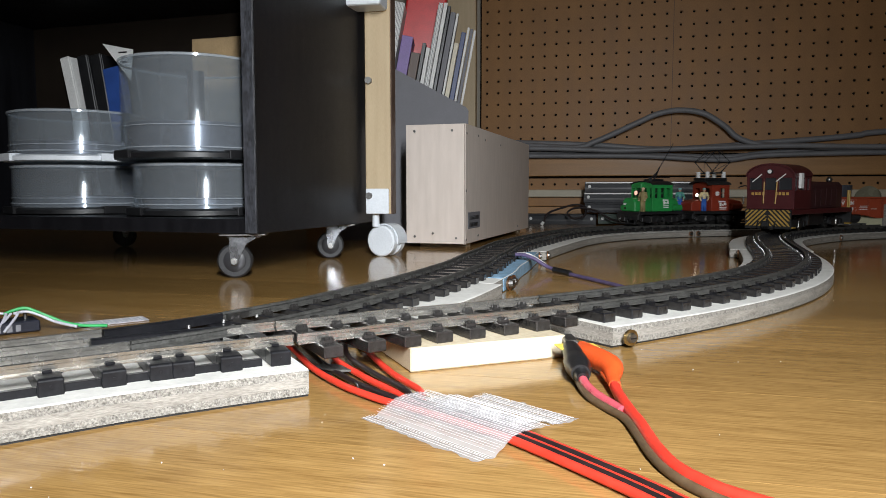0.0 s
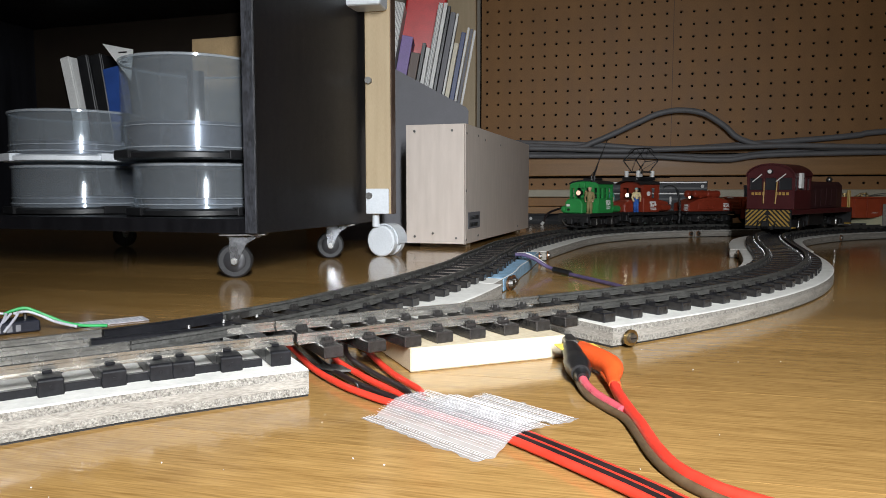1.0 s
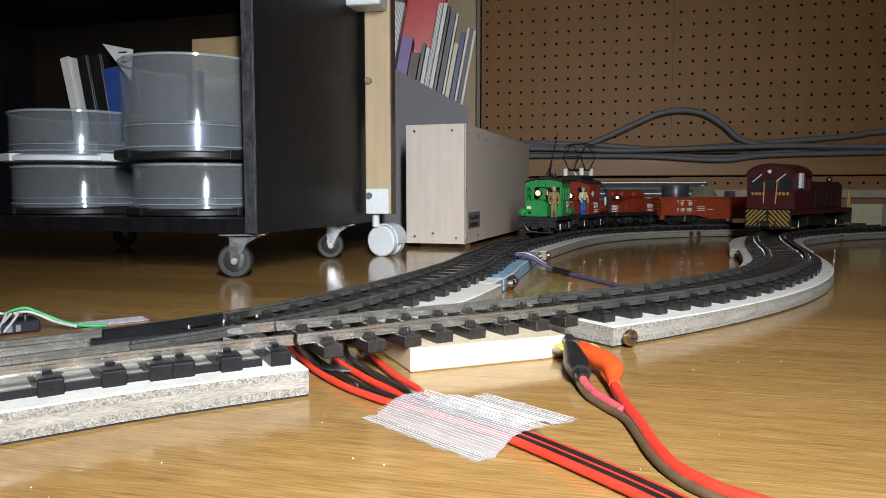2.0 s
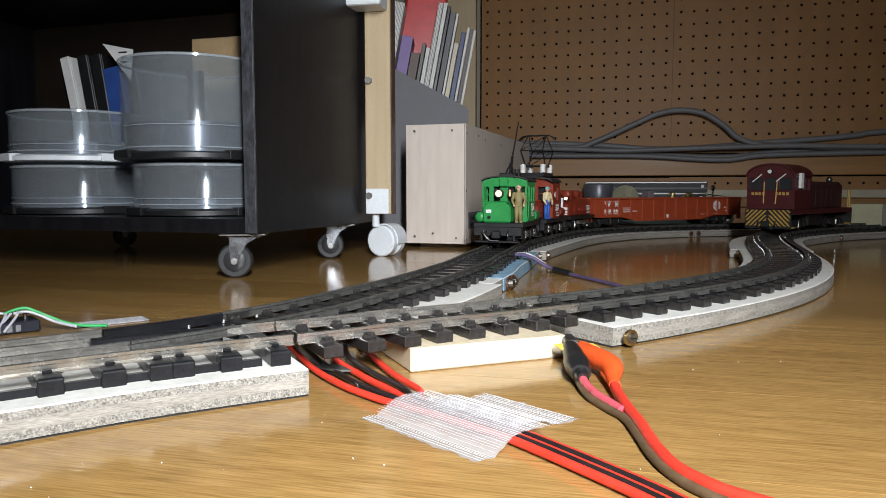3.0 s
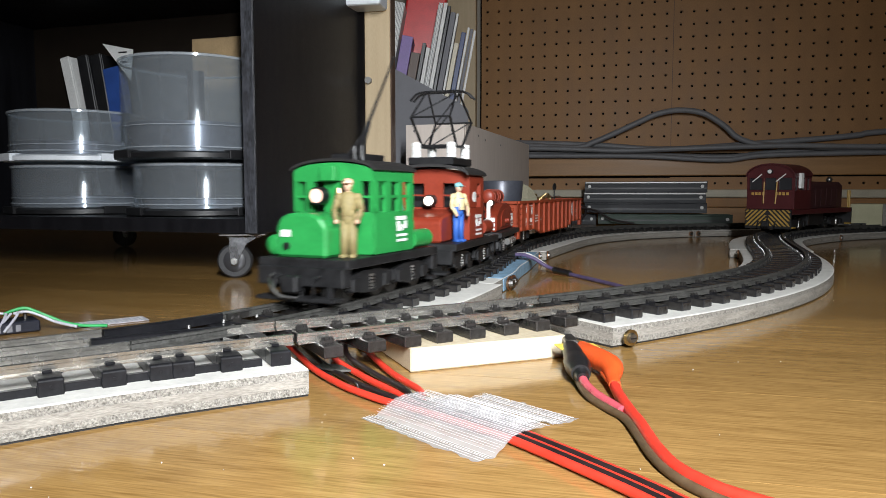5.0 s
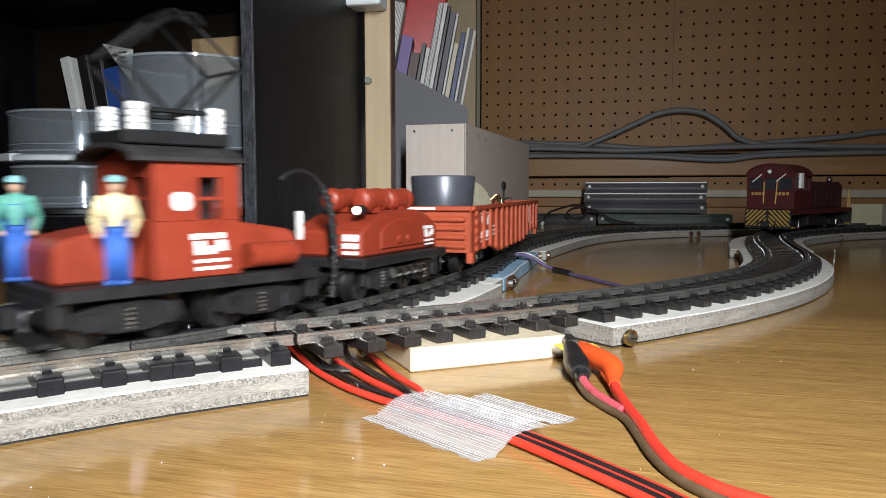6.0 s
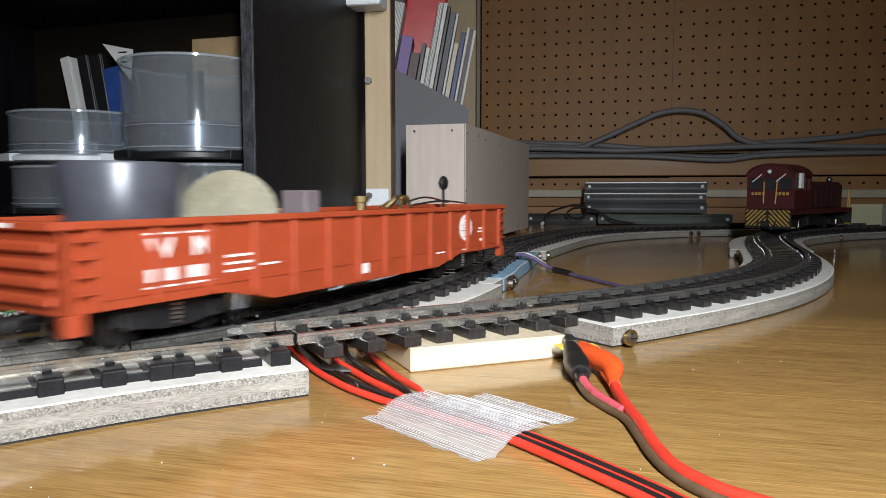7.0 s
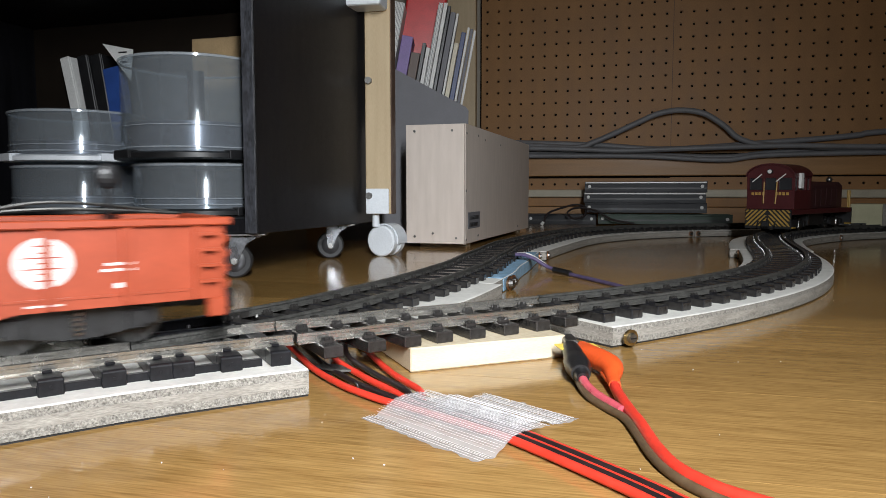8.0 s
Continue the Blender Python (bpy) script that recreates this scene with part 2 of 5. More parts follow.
def sweep(bm, line, section, up=Vector((0, 0, 1)), caps=True):
    """Carries a closed section of (side, height) along a line; side is to the left of the way."""
    rings = []
    for i, p in enumerate(line):
        t = (line[min(i + 1, len(line) - 1)] - line[max(i - 1, 0)]).normalized()
        side = up.cross(t)
        side = side.normalized() if side.length > 1e-4 else Vector((1, 0, 0))
        top = t.cross(side)
        rings.append([bm.verts.new(p + side * s + top * h) for s, h in section])
    n = len(section)
    for p, q in zip(rings, rings[1:]):
        for k in range(n):
            bm.faces.new((p[k], p[(k + 1) % n], q[(k + 1) % n], q[k]))
    if caps:
        bm.faces.new(rings[0][::-1]), bm.faces.new(rings[-1])
    return bm


def ring(r, n=10):
    return [(r * math.cos(2 * math.pi * k / n), r * math.sin(2 * math.pi * k / n)) for k in range(n)]


def tube(bm, pts, r, n=10, seg=10):
    return sweep(bm, smooth_line(pts, seg), ring(r, n))


def B():
    return bmesh.new()


# ---- the two track lines, as smooth curves over the floor ----
LEFT = [(-690, -162), (-540, -60), (-390, 42), (-305, 100), (-228, 151), (-155, 201), (-99, 248), (-62, 298), (-36.5, 350), (-13.5, 401), (16.3, 490), (27.5, 540), (40, 587), (60, 670), (78, 720), (117, 812),
        (141, 863), (173, 914), (205, 952), (234, 980), (268, 1004), (320, 1033), (400, 1062), (500, 1085), (620, 1098), (750, 1098), (1000, 1075)]
RIGHT = [(-690, -176), (-450, -15), (-300, 86), (-225, 137), (-171, 174.5), (-133.5, 202), (-104, 223), (-75, 240), (-44.5, 257), (-14, 277), (30, 302), (102, 350), (161, 400), (207, 450), (242, 500), (269, 550), (292, 605), (320, 680),
         (352, 760), (390, 835), (450, 905), (540, 975), (660, 1030)]
RAIL_TOP, TIE_TOP, PLY = 16.8, 13.3, 9.0
HALF = 13.5                         # half the distance between the rails


class Line:
    def __init__(self, pts, zero=0.0):
        self.p = smooth_line([(x, y, 0) for x, y in pts], 24)
        self.s = [zero]
        for a, b in zip(self.p, self.p[1:]):
            self.s.append(self.s[-1] + (b - a).length)

    def at(self, s):
        s = min(max(s, self.s[0]), self.s[-1] - 1e-6)
        i = int(np.searchsorted(self.s, s, side="right")) - 1
        return self.p[i].lerp(self.p[i + 1], (s - self.s[i]) / (self.s[i + 1] - self.s[i]))

    def way(self, s):
        return (self.at(s + 3) - self.at(s - 3)).normalized()

    def cut(self, a, b, side=0.0, z=0.0, step=8.0):
        n = max(2, int((b - a) / step))
        out = []
        for k in range(n + 1):
            s = a + (b - a) * k / n
            t = self.way(s)
            out.append(self.at(s) + Vector((-t.y, t.x, 0)) * side + Vector((0, 0, z)))
        return out


left = Line(LEFT, -362.9)
right = Line(RIGHT)
right.s = [d - right.s[6 * 24] + 59.2 for d in right.s]      # zero at the switch blades

# ---- the room ----
TURN = -14.04                       # the far wall's direction
WALL = (74.0, 1545.0)


def wall_frame():
    return pose(WALL[0] * MM, WALL[1] * MM, 0, 0, 0, TURN)


def far_wall():
    wall = thing("wall_north", "hardboard pegboard wall over wooden rails and cream moulding", "wall", WALL[0], WALL[1], 0, TURN, kind="structure")
    part("backing", box(B(), -1500, 2200, 14, 90, 0, 2400), "plaster", wall, "plain wall behind the pegboard")
    # added sheet: its near-black colour stands for the shade inside the holes
    part("hole_shade", box(B(), 5, 1110, 7, 13, 70, 590), "void", wall, "near-black sheet for the shade in the holes")
    # pegboard of square cells, each with a round hole through it; two boards that meet at a joint
    pitch, r, thick = 24.4, 2.7, 5.0
    half = pitch / 2
    columns = [21.4 + pitch * i for i in range(16)] + [414.3 + pitch * i for i in range(28)]
    vs, fs = [], []
    for i, cx in enumerate(columns):
        wide = half + (1.5 if i in (15, 16) else 0.0)
        side = (wide if i == 15 else half, wide if i == 16 else half)
        for j in range(18):
            cz = 152.5 + pitch * j + (1.5 if i > 15 else 0.0)
            o = len(vs)
            for k in range(8):
                c, q = math.cos(math.pi / 4 * k), math.sin(math.pi / 4 * k)
                ex = side[0] if c > 0.1 else -side[1] if c < -0.1 else 0.0
                ez = half if q > 0.1 else -half if q < -0.1 else 0.0
                vs.append(((cx + ex) * MM, 0, (cz + ez) * MM))
            for d in (0, thick):
                for k in range(8):
                    a = math.pi / 4 * k
                    vs.append(((cx + r * math.cos(a)) * MM, d * MM, (cz + r * math.sin(a)) * MM))
            for k in range(8):
                q = (k + 1) % 8
                fs.append((o + k, o + q, o + 8 + q, o + 8 + k))
                fs.append((o + 8 + k, o + 8 + q, o + 16 + q, o + 16 + k))
    me = bpy.data.meshes.new("pegboard")
    me.from_pydata(vs, [], fs)
    me.materials.append(M["peg"])
    ob = new("pegboard", me)
    ob.parent = wall
    tagged(ob, "brown hardboard with rows of round holes")
    part("board_seam", box(B(), 400.2, 401.0, -0.4, 3, 138, 590), "brown", wall, "joint between two boards")
    part("wall_rail", box(B(), -400, 1500, -14, 12, 97, 135, 1.5), "rail_wood", wall, "varnished wooden wall rail")
    # lower strip with one row of holes
    vs, fs = [], []
    for i, cx in enumerate(columns):
        cz = 80.0 + (1.5 if i > 15 else 0.0)
        o = len(vs)
        for k in range(8):
            a = math.pi / 4 * k
            vs.append(((cx + (half + 1.5 * (i in (15, 16))) * (1 if math.cos(a) > 0.1 else -1 if math.cos(a) < -0.1 else 0)) * MM, 0, (cz + 12.5 * (1 if math.sin(a) > 0.1 else -1 if math.sin(a) < -0.1 else 0)) * MM))
        for d in (0, thick):
            for k in range(8):
                a = math.pi / 4 * k
                vs.append(((cx + r * math.cos(a)) * MM, d * MM, (cz + r * math.sin(a)) * MM))
        for k in range(8):
            q = (k + 1) % 8
            fs.append((o + k, o + q, o + 8 + q, o + 8 + k))
            fs.append((o + 8 + k, o + 8 + q, o + 16 + q, o + 16 + k))
    me = bpy.data.meshes.new("lower_pegboard")
    me.from_pydata(vs, [], fs)
    me.materials.append(M["peg"])
    ob = new("lower_pegboard", me)
    ob.parent = wall
    part("moulding", box(B(), -400, 1500, -9, 12, 53, 69, 2.0), "cream", wall, "cream plastic moulding")
    part("lower_board", box(B(), -400, 1500, -4, 12, 34, 52, 0.8), "peg", wall, "plain hardboard strip")
    part("skirting", box(B(), -400, 1500, -10, 12, 0, 33, 1.0), "rail_wood", wall, "varnished wooden skirting board")
    return wall


def other_walls():
    part("wall_south", box(B(), -2600, 2600, -1700, -1620, 0, 2400), "plaster", kind="structure")
    part("wall_west", box(B(), -2100, -2020, -1620, 2000, 0, 2400), "plaster", kind="structure")
    part("wall_east", box(B(), 2020, 2100, -1620, 1400, 0, 2400), "plaster", kind="structure")
    part("ceiling", box(B(), -2600, 2600, -1700, 2300, 2400, 2480), "plaster", kind="structure")


def floor():
    """Oak strip floor, boards parallel to the far wall."""
    fl = thing("floor", "glossy varnished oak strip floor", "floor", WALL[0], WALL[1], 0, TURN, kind="structure")
    part("subfloor", box(B(), -2600, 2600, -3600, 200, -60, -9), "brown", fl)
    wide, long = 75.0, 1212.0
    bm = box(B(), 0, long - 0.3, 0, wide - 0.3, -8, 0)
    first = part("plank", bm, "floor", fl)
    rng = random.Random(4)
    n = 0
    for row in range(44):
        y = -3300 + row * wide
        x = -2500 + rng.random() * long - long / 2
        while x < 2500:
            ob = first if n == 0 else first.copy()
            if n:
                scene.collection.objects.link(ob)
            ob.matrix_basis = pose(x * MM, y * MM, 0)
            x += long
            n += 1
    return fl


far_wall()
other_walls()
floor()


# ---- track ----
def sheet(name, label, line, lo, hi, top="plytop", edge="ply", cat="board", end=0.0):
    """A strip of plywood that follows a line: a body with a layered edge, and the primed top skin."""
    ob = thing(name, label, cat, group="track boards")
    soft = "plylight" if edge == "ply" else edge
    for z0, z1, d, mat in ((0.85, 3.3, 0.12, edge), (3.3, 6.3, 0.0, soft), (6.3, 8.6, 0.12, edge)):
        part("ply_layer", sweep(B(), line, [(lo + d, z0), (hi - d, z0), (hi - d, z1), (lo + d, z1)]), mat, ob)
    # recessed black strip that draws the contact shade between board and floor
    part("contact_shade", sweep(B(), line, [(lo + 0.9, 0.02), (hi - 0.9, 0.02), (hi - 0.9, 0.85), (lo + 0.9, 0.85)]), "rubber", ob, "thin black strip drawn as shade under the board")
    part("top", sweep(B(), line, [(lo + 0.1, 8.6), (hi - 0.1, 8.6), (hi - 0.8, 9.0), (lo + 0.8, 9.0)]), top, ob, "painted top face")
    return ob


sheet("track_board", "plywood board with grey layered edge under the switch", right.cut(-300, 112, 0, 0, 14), -32.5, 38)
sheet("track_board", "short plywood board with grey layered edges", left.cut(425, 574, 0, 0, 10), -38, 31)
sheet("track_board", "plywood board with a pale blue painted edge", left.cut(576, 813, 0, 0, 10), -32, 31)
sheet("track_board", "curved plywood board with grey layered edges", left.cut(815, 1300, 0, 0, 10), -38, 31)
sheet("track_board", "long curved plywood board beside the wall", left.cut(1302, 1880, 0, 0, 14), -38, 31)
def pine_board():
    ob = thing("track_board", "short pale pine board under the branch track", "board", -11.6, 250.2, 0, 22.2, group="track boards")
    part("plank", box(B(), 0, 65, 0, 48, 0.1, 8.9, 0.5), "pine", ob, "pale sawn pine")


pine_board()
sheet("track_board", "curved plywood board with coarse grey edges", right.cut(243, 700, 0, 0, 8), -31.5, 32)
sheet("track_board", "plywood board under the parked engine", right.cut(702, 1200, 0, 0, 12), -34, 40)

RAIL = [(-1.7, 0), (1.7, 0), (1.7, 0.5), (0.35, 0.9), (0.35, 2.3), (0.9, 2.6), (0.9, 3.5), (-0.9, 3.5), (-0.9, 2.6), (-0.35, 2.3), (-0.35, 0.9), (-1.7, 0.5)]


def ties(ob, line, a, b, mat, pitch=17.0, half=23.5):
    """Cross ties with moulded chairs, one mesh shared by all."""
    n = int((b - a) / pitch)
    base = None
    for k in range(n):
        s = a + (k + 0.5) * pitch
        p, t = line.at(s), line.way(s)
        m = Matrix.Translation((p.x * MM, p.y * MM, PLY * MM)) @ Matrix.Rotation(math.atan2(t.y, t.x), 4, "Z")
        if base is None:
            bm = box(B(), -3.6, 3.6, -half, half, 0, 4.2, 0.4)
            n0 = len(bm.faces)
            for y in (-HALF, HALF):
                for d in (-2.5, 2.5):
                    box(bm, -2.3, 2.3, y + d - 1.0, y + d + 1.0, 4.1, 5.1)
                    box(bm, -1.2, 1.2, y + d * 0.62 - 0.5, y + d * 0.62 + 0.5, 5.0, 6.0)
                    for e in (-1.5, 1.5):
                        cyl(bm, (e, y + d * 1.05, 5.0), (e, y + d * 1.05, 6.1), 0.75, 0.55, 6)
            bm.faces.ensure_lookup_table()
            for i, f in enumerate(bm.faces):
                f.material_index = 0 if i < n0 else 1
            base = part("tie", bm, mat, ob, m=m)
            base.data.materials.append(M["chair"])
        else:
            o = base.copy()
            scene.collection.objects.link(o)
            o.parent, o.matrix_basis = ob, m
    return base


def track(name, label, line, a, b, railmat, tiemat, tie_a=None, tie_b=None, pitch=17.0, half=23.5):
    ob = thing(name, label, "track", group="model railway track")
    for side in (-HALF, HALF):
        part("rail", sweep(B(), line.cut(a, b, side, TIE_TOP, 6), RAIL), railmat, ob)
    ties(ob, line, tie_a or a, tie_b or b, tiemat, pitch, half)
    return ob


track("main_track", "dark weathered model track curving over plywood", left, 389.5, 1900, "raildark", "tie", 386, 1900, pitch=17.5)
track("branch_track", "black model track on a curved plywood board", right, 241, 1200, "raildark", "tie")
track("branch_track", "nickel rails on dark brown ties", right, 114, 240, "rail", "tiebrown", 116, 240, 15.0, 22.5)


def strip(line_a, line_b, z0, z1):
    """A solid between two lines of equally many points."""
    bm = B()
    rows = [[bm.verts.new((p.x, p.y, z)) for p, z in ((a, z0), (b, z0), (b, z1), (a, z1))] for a, b in zip(line_a, line_b)]
    for p, q in zip(rows, rows[1:]):
        for k in range(4):
            bm.faces.new((p[k], p[(k + 1) % 4], q[(k + 1) % 4], q[k]))
    bm.faces.new(rows[0][::-1]), bm.faces.new(rows[-1])
    return bm


def switch():
    """The rails between the blades and the frog: four rails side by side, with insulated black lengths."""
    w = thing("switch", "model railway switch with bright rails and black ties", "track", group="model railway track")
    INSUL = [(-2.0, 0), (2.0, 0), (2.0, 2.9), (1.2, 3.3), (-1.2, 3.3), (-2.0, 2.9)]
    part("stock_rail", sweep(B(), right.cut(-300, 112.6, -HALF, TIE_TOP, 6), RAIL), "rail", w, "bright outer rail")
    part("stock_rail", sweep(B(), left.cut(-300, 339.5, HALF, TIE_TOP, 6), RAIL), "rail", w, "bright outer rail")
    part("insulated_rail", sweep(B(), left.cut(340, 389, HALF, TIE_TOP, 6), INSUL), "tie", w, "black plastic rail length")
    part("closure_rail", sweep(B(), right.cut(-300, 52.5, HALF, TIE_TOP, 6), RAIL), "rail", w, "bright inner rail")
    part("insulated_rail", sweep(B(), right.cut(53, 97, HALF, TIE_TOP, 6), INSUL), "tie", w, "black plastic rail length")
    part("closure_rail", sweep(B(), right.cut(97.5, 113.5, HALF, TIE_TOP, 4), RAIL), "rail", w, "bright rail end")
    part("closure_rail", sweep(B(), left.cut(-300, 340, -HALF, TIE_TOP, 6), RAIL), "rail", w, "bright inner rail")
    part("closure_rail", sweep(B(), left.cut(340.5, 389, -HALF, TIE_TOP, 5), RAIL), "raildark", w, "dark inner rail")
    part("joiner", sweep(B(), right.cut(96, 106, 11.6, TIE_TOP, 5), [(-0.7, 0.2), (0.7, 0.2), (0.7, 2.8), (-0.7, 2.8)]), "rail", w, "bright rail joiner")
    part("joiner", sweep(B(), left.cut(391, 402, 11.6, TIE_TOP, 5), [(-0.7, 0.2), (0.7, 0.2), (0.7, 2.8), (-0.7, 2.8)]), "steel", w, "bright rail joiner")
    for q, d in ((388, 10.2), (404, 8.5), (372, 10.4)):
        p, t = left.at(q), left.way(q)
        n = Vector((-t.y, t.x, 0)) * d
        part("screw", cyl(B(), (p.x + n.x, p.y + n.y, TIE_TOP), (p.x + n.x, p.y + n.y, TIE_TOP + 1.2), 0.9, 0.7, 10), "steel", w, "small bright screw")
    part("tie_beam", sweep(B(), right.cut(-300, 100, -20.6, 0, 14), [(-0.9, PLY), (0.9, PLY), (0.9, PLY + 2.4), (-0.9, PLY + 2.4)]), "tie", w, "black strip that joins the ties")
    base = None
    for q in [105.5, 89.5, 75, 68.2, 54, 37] + [19.6 - 17.2 * k for k in range(17)]:
        p, t = right.at(q), right.way(q)
        m = Matrix.Translation((p.x * MM, p.y * MM, PLY * MM)) @ Matrix.Rotation(math.atan2(t.y, t.x), 4, "Z")
        if base is None:
            bm = box(B(), -3.3, 3.3, -17.1, 31, 0, 4.2, 0.3)
            prism(bm, [(-24.3, 0), (-17.0, 0), (-17.0, 5.2), (-23.3, 4.9), (-24.3, 4.5)], "yz", -3.3, 3.3, 0.3)
            box(bm, -1.3, 1.3, -18.0, -15.2, 5.0, 6.0, 0.3)
            cyl(bm, (0, -24.1, 2.5), (0, -24.6, 2.5), 0.5, seg=8)
            base = part("tie", bm, "tie", w, m=m)
        else:
            o = base.copy()
            scene.collection.objects.link(o)
            o.parent, o.matrix_basis = w, m
    for k in range(5):
        p, t = left.at(318 + 17 * k), left.way(318 + 17 * k)
        m = Matrix.Translation((p.x * MM, p.y * MM, (PLY + 0.1) * MM)) @ Matrix.Rotation(math.atan2(t.y, t.x), 4, "Z")
        part("tie", box(B(), -3.6, 3.6, -12, 26, 0, 4.0, 0.4), "tie", w, m=m)
    return w


switch()


# ---- dark cabinet ----
def cabinet():
    c = thing("cabinet", "low black-stained wooden cabinet with an open front", "cabinet", -136.9, 520, 0, -16.8)
    W, D, zb, zt, t = 440, 225, 33.7, 266, 10
    part("side_panel", box(B(), -t, 0, 0, D, zb, zt, 0.6), "darkwood", c, "dark side panel with worn edge")
    part("side_panel", box(B(), -W, -W + t, 0, D, zb, zt, 0.6), "darkwood", c)
    part("bottom_panel", box(B(), -W + t, -t, 1, D, zb, zb + 11, 0.5), "darkwood", c)
    part("top_panel", box(B(), -W + t, -t, 1, D, zt - t, zt, 0.5), "darkwood", c)
    # blacker than the other panels: the cabinet's inner shade is in its colour
    part("back_panel", box(B(), -W + t, -t, D - 5, D - 1, zb + 11, zt - t), "void", c)
    part("edge_strip", box(B(), -t + 0.3, -0.3, -0.9, 0.2, zb + 0.5, zt, 0.3), "darkedge", c, "chipped black edge")
    return c


cabinet()


def plate_caster(x, y, z_top, r, rz):
    c = thing("caster", "small black rubber caster with bright zinc fork", "caster", x, y, 0, rz, group="cabinet casters")

    def turned(profile, z=r):
        bm = lathe(B(), profile, 36)
        bmesh.ops.rotate(bm, matrix=Matrix.Rotation(radians(90), 3, "X"), verts=bm.verts)
        bmesh.ops.translate(bm, vec=(0, 0, z), verts=bm.verts)
        return bm
    w = part("wheel", turned([(r * 0.3, -4.4), (r * 0.9, -4.6), (r, -3.2), (r, 3.2), (r * 0.9, 4.6), (r * 0.3, 4.4)]), "rubber", c, smooth=True)
    part("hub", turned([(0.5, -5.0), (r * 0.58, -5.0), (r * 0.64, -4.5), (r * 0.64, 4.5), (r * 0.58, 5.0), (0.5, 5.0)]), "hubgrey", w, "grey plastic hub", smooth=True)
    for y in (-6.4, 6.4):
        pts = [(-2.4, r - 2.8), (0, r - 3.6), (2.4, r - 2.8), (3.4, r + 1.5), (5.5, r + 6), (9.5, z_top - 7), (16, z_top - 4), (17, z_top - 1.6), (-3.5, z_top - 1.6), (-3.4, r + 8)]
        part("fork", prism(B(), pts, "xz", y - 0.7, y + 0.7, 0.3), "zinc", c, "bright zinc fork")
    part("fork_crown", box(B(), -5, 19, -7.1, 7.1, z_top - 3.2, z_top - 1.7, 0.4), "zinc", c)
    part("axle", cyl(cyl(B(), (0, -8.2, r), (0, 8.2, r), 2.6, seg=6), (0, -9.2, r), (0, 9.2, r), 1.4, seg=12), "steel", c, "bright axle nut")
    part("plate", box(B(), -10, 24, -12, 12, z_top - 1.5, z_top - 0.05, 0.4), "steel", c, "flat mounting plate")


M["hubgrey"] = material("grey_hub_plastic", (0.028, 0.028, 0.031), 0.4, 0, 0.15, 90)
plate_caster(-157.8, 535, 33.7, 13, 8)
plate_caster(-110.5, 691, 33.7, 13, 8)
plate_caster(-380, 842, 33.7, 13, 30)


# ---- desk with wooden leg panel ----
def desk():
    d = thing("desk", "beech desk leg with white foot bracket and caster", "desk", -76.5, 702, 0, -10)
    part("leg", box(B(), 0, 25.5, 0, 16, 43, 640, 0.8), "beech", d)
    part("leg_edge", box(B(), 25.6, 26.8, 0.2, 15.8, 43, 640, 0.3), "brown", d, "brown edge band")
    part("bracket", box(B(), 0.5, 24, -2.5, 0, 43, 68, 1.2), "white", d, "white foot bracket")
    for z in (66 - 5, 173):
        part("bolt", cyl(B(), (4.2, -4.5, z), (4.2, 0, z), 3.3, seg=16), "steel", d)
    part("top_rail", box(B(), -68, 24, -30, -1, 238, 290, 3), "white", d, "white rail under the desk top")
    part("stem", cyl(B(), (8, 8, 30), (8, 8, 44), 3.6), "white", d, "caster stem")
    return d


desk()


def twin_caster():
    c = thing("twin_caster", "white twin-wheel furniture caster", "caster", -58, 717, 0, -25)
    for y, s in ((-6.5, -1), (8.5, 1)):
        bm = lathe(B(), [(0.1, -5), (14, -5), (15.6, -3.5), (15.6, 3.5), (14, 5), (0.1, 5)], 32)
        bmesh.ops.rotate(bm, matrix=Matrix.Rotation(radians(90), 3, "X"), verts=bm.verts)
        bmesh.ops.translate(bm, vec=(0, y, 15.6), verts=bm.verts)
        part("wheel", bm, "white", c, smooth=True)
    n = 20
    arc = [(17 * math.cos(radians(-10 + 200 * k / n)), 16 + 17 * math.sin(radians(-10 + 200 * k / n))) for k in range(n + 1)]
    inner = [(15.8 * math.cos(radians(-10 + 200 * k / n)), 16 + 15.8 * math.sin(radians(-10 + 200 * k / n))) for k in range(n, -1, -1)]
    part("hood", prism(B(), arc + inner, "xz", -5, 14), "white", c, "white hood")


twin_caster()


# ---- plywood storage box ----
def storage_box():
    b = thing("storage_box", "pale birch plywood box with a grey label", "box", 24.5, 802, 0, -17.5)
    W, D, z0, z1 = 71, 390, 5, 141.7
    part("body", box(B(), -W, 0, 3.2, D, z0, z1, 0.4), "birch", b)
    part("front_panel", box(B(), -W + 0.5, -0.6, 0, 3, z0 + 0.3, z1 - 0.4, 0.3), "birch", b)
    for x, z in ((-60, 134), (-15, 134), (-60, 13), (-38, 17), (-10, 12)):
        part("screw", cyl(B(), (x, -0.7, z), (x, 1, z), 1.4, seg=10), "steel", b)
    for y, z in ((8, 131), (60, 132), (95, 129), (180, 128), (6, 66), (6, 10), (60, 12), (300, 12)):
        part("screw", cyl(B(), (-0.5, y, z), (0.7, y, z), 1.3, seg=10), "steel", b)
    lab = part("label", box(B(), 0, 0.5, 14, 68, 22, 41), "grey", b, "grey paper label with printed lines")
    rng = random.Random(7)
    for z in (34.5, 26.5):
        y = 20.0
        while y < 60:
            w = rng.uniform(2.0, 4.0)
            part("print_bar", box(B(), 0.45, 0.7, y, y + w, z - 2.4, z + 2.4), "black", lab)
            y += w + 1.6
    for y in (30, 330):
        part("foot", box(B(), -64, -6, y, y + 18, 0, z0 - 0.1, 0.4), "pine", b)


storage_box()


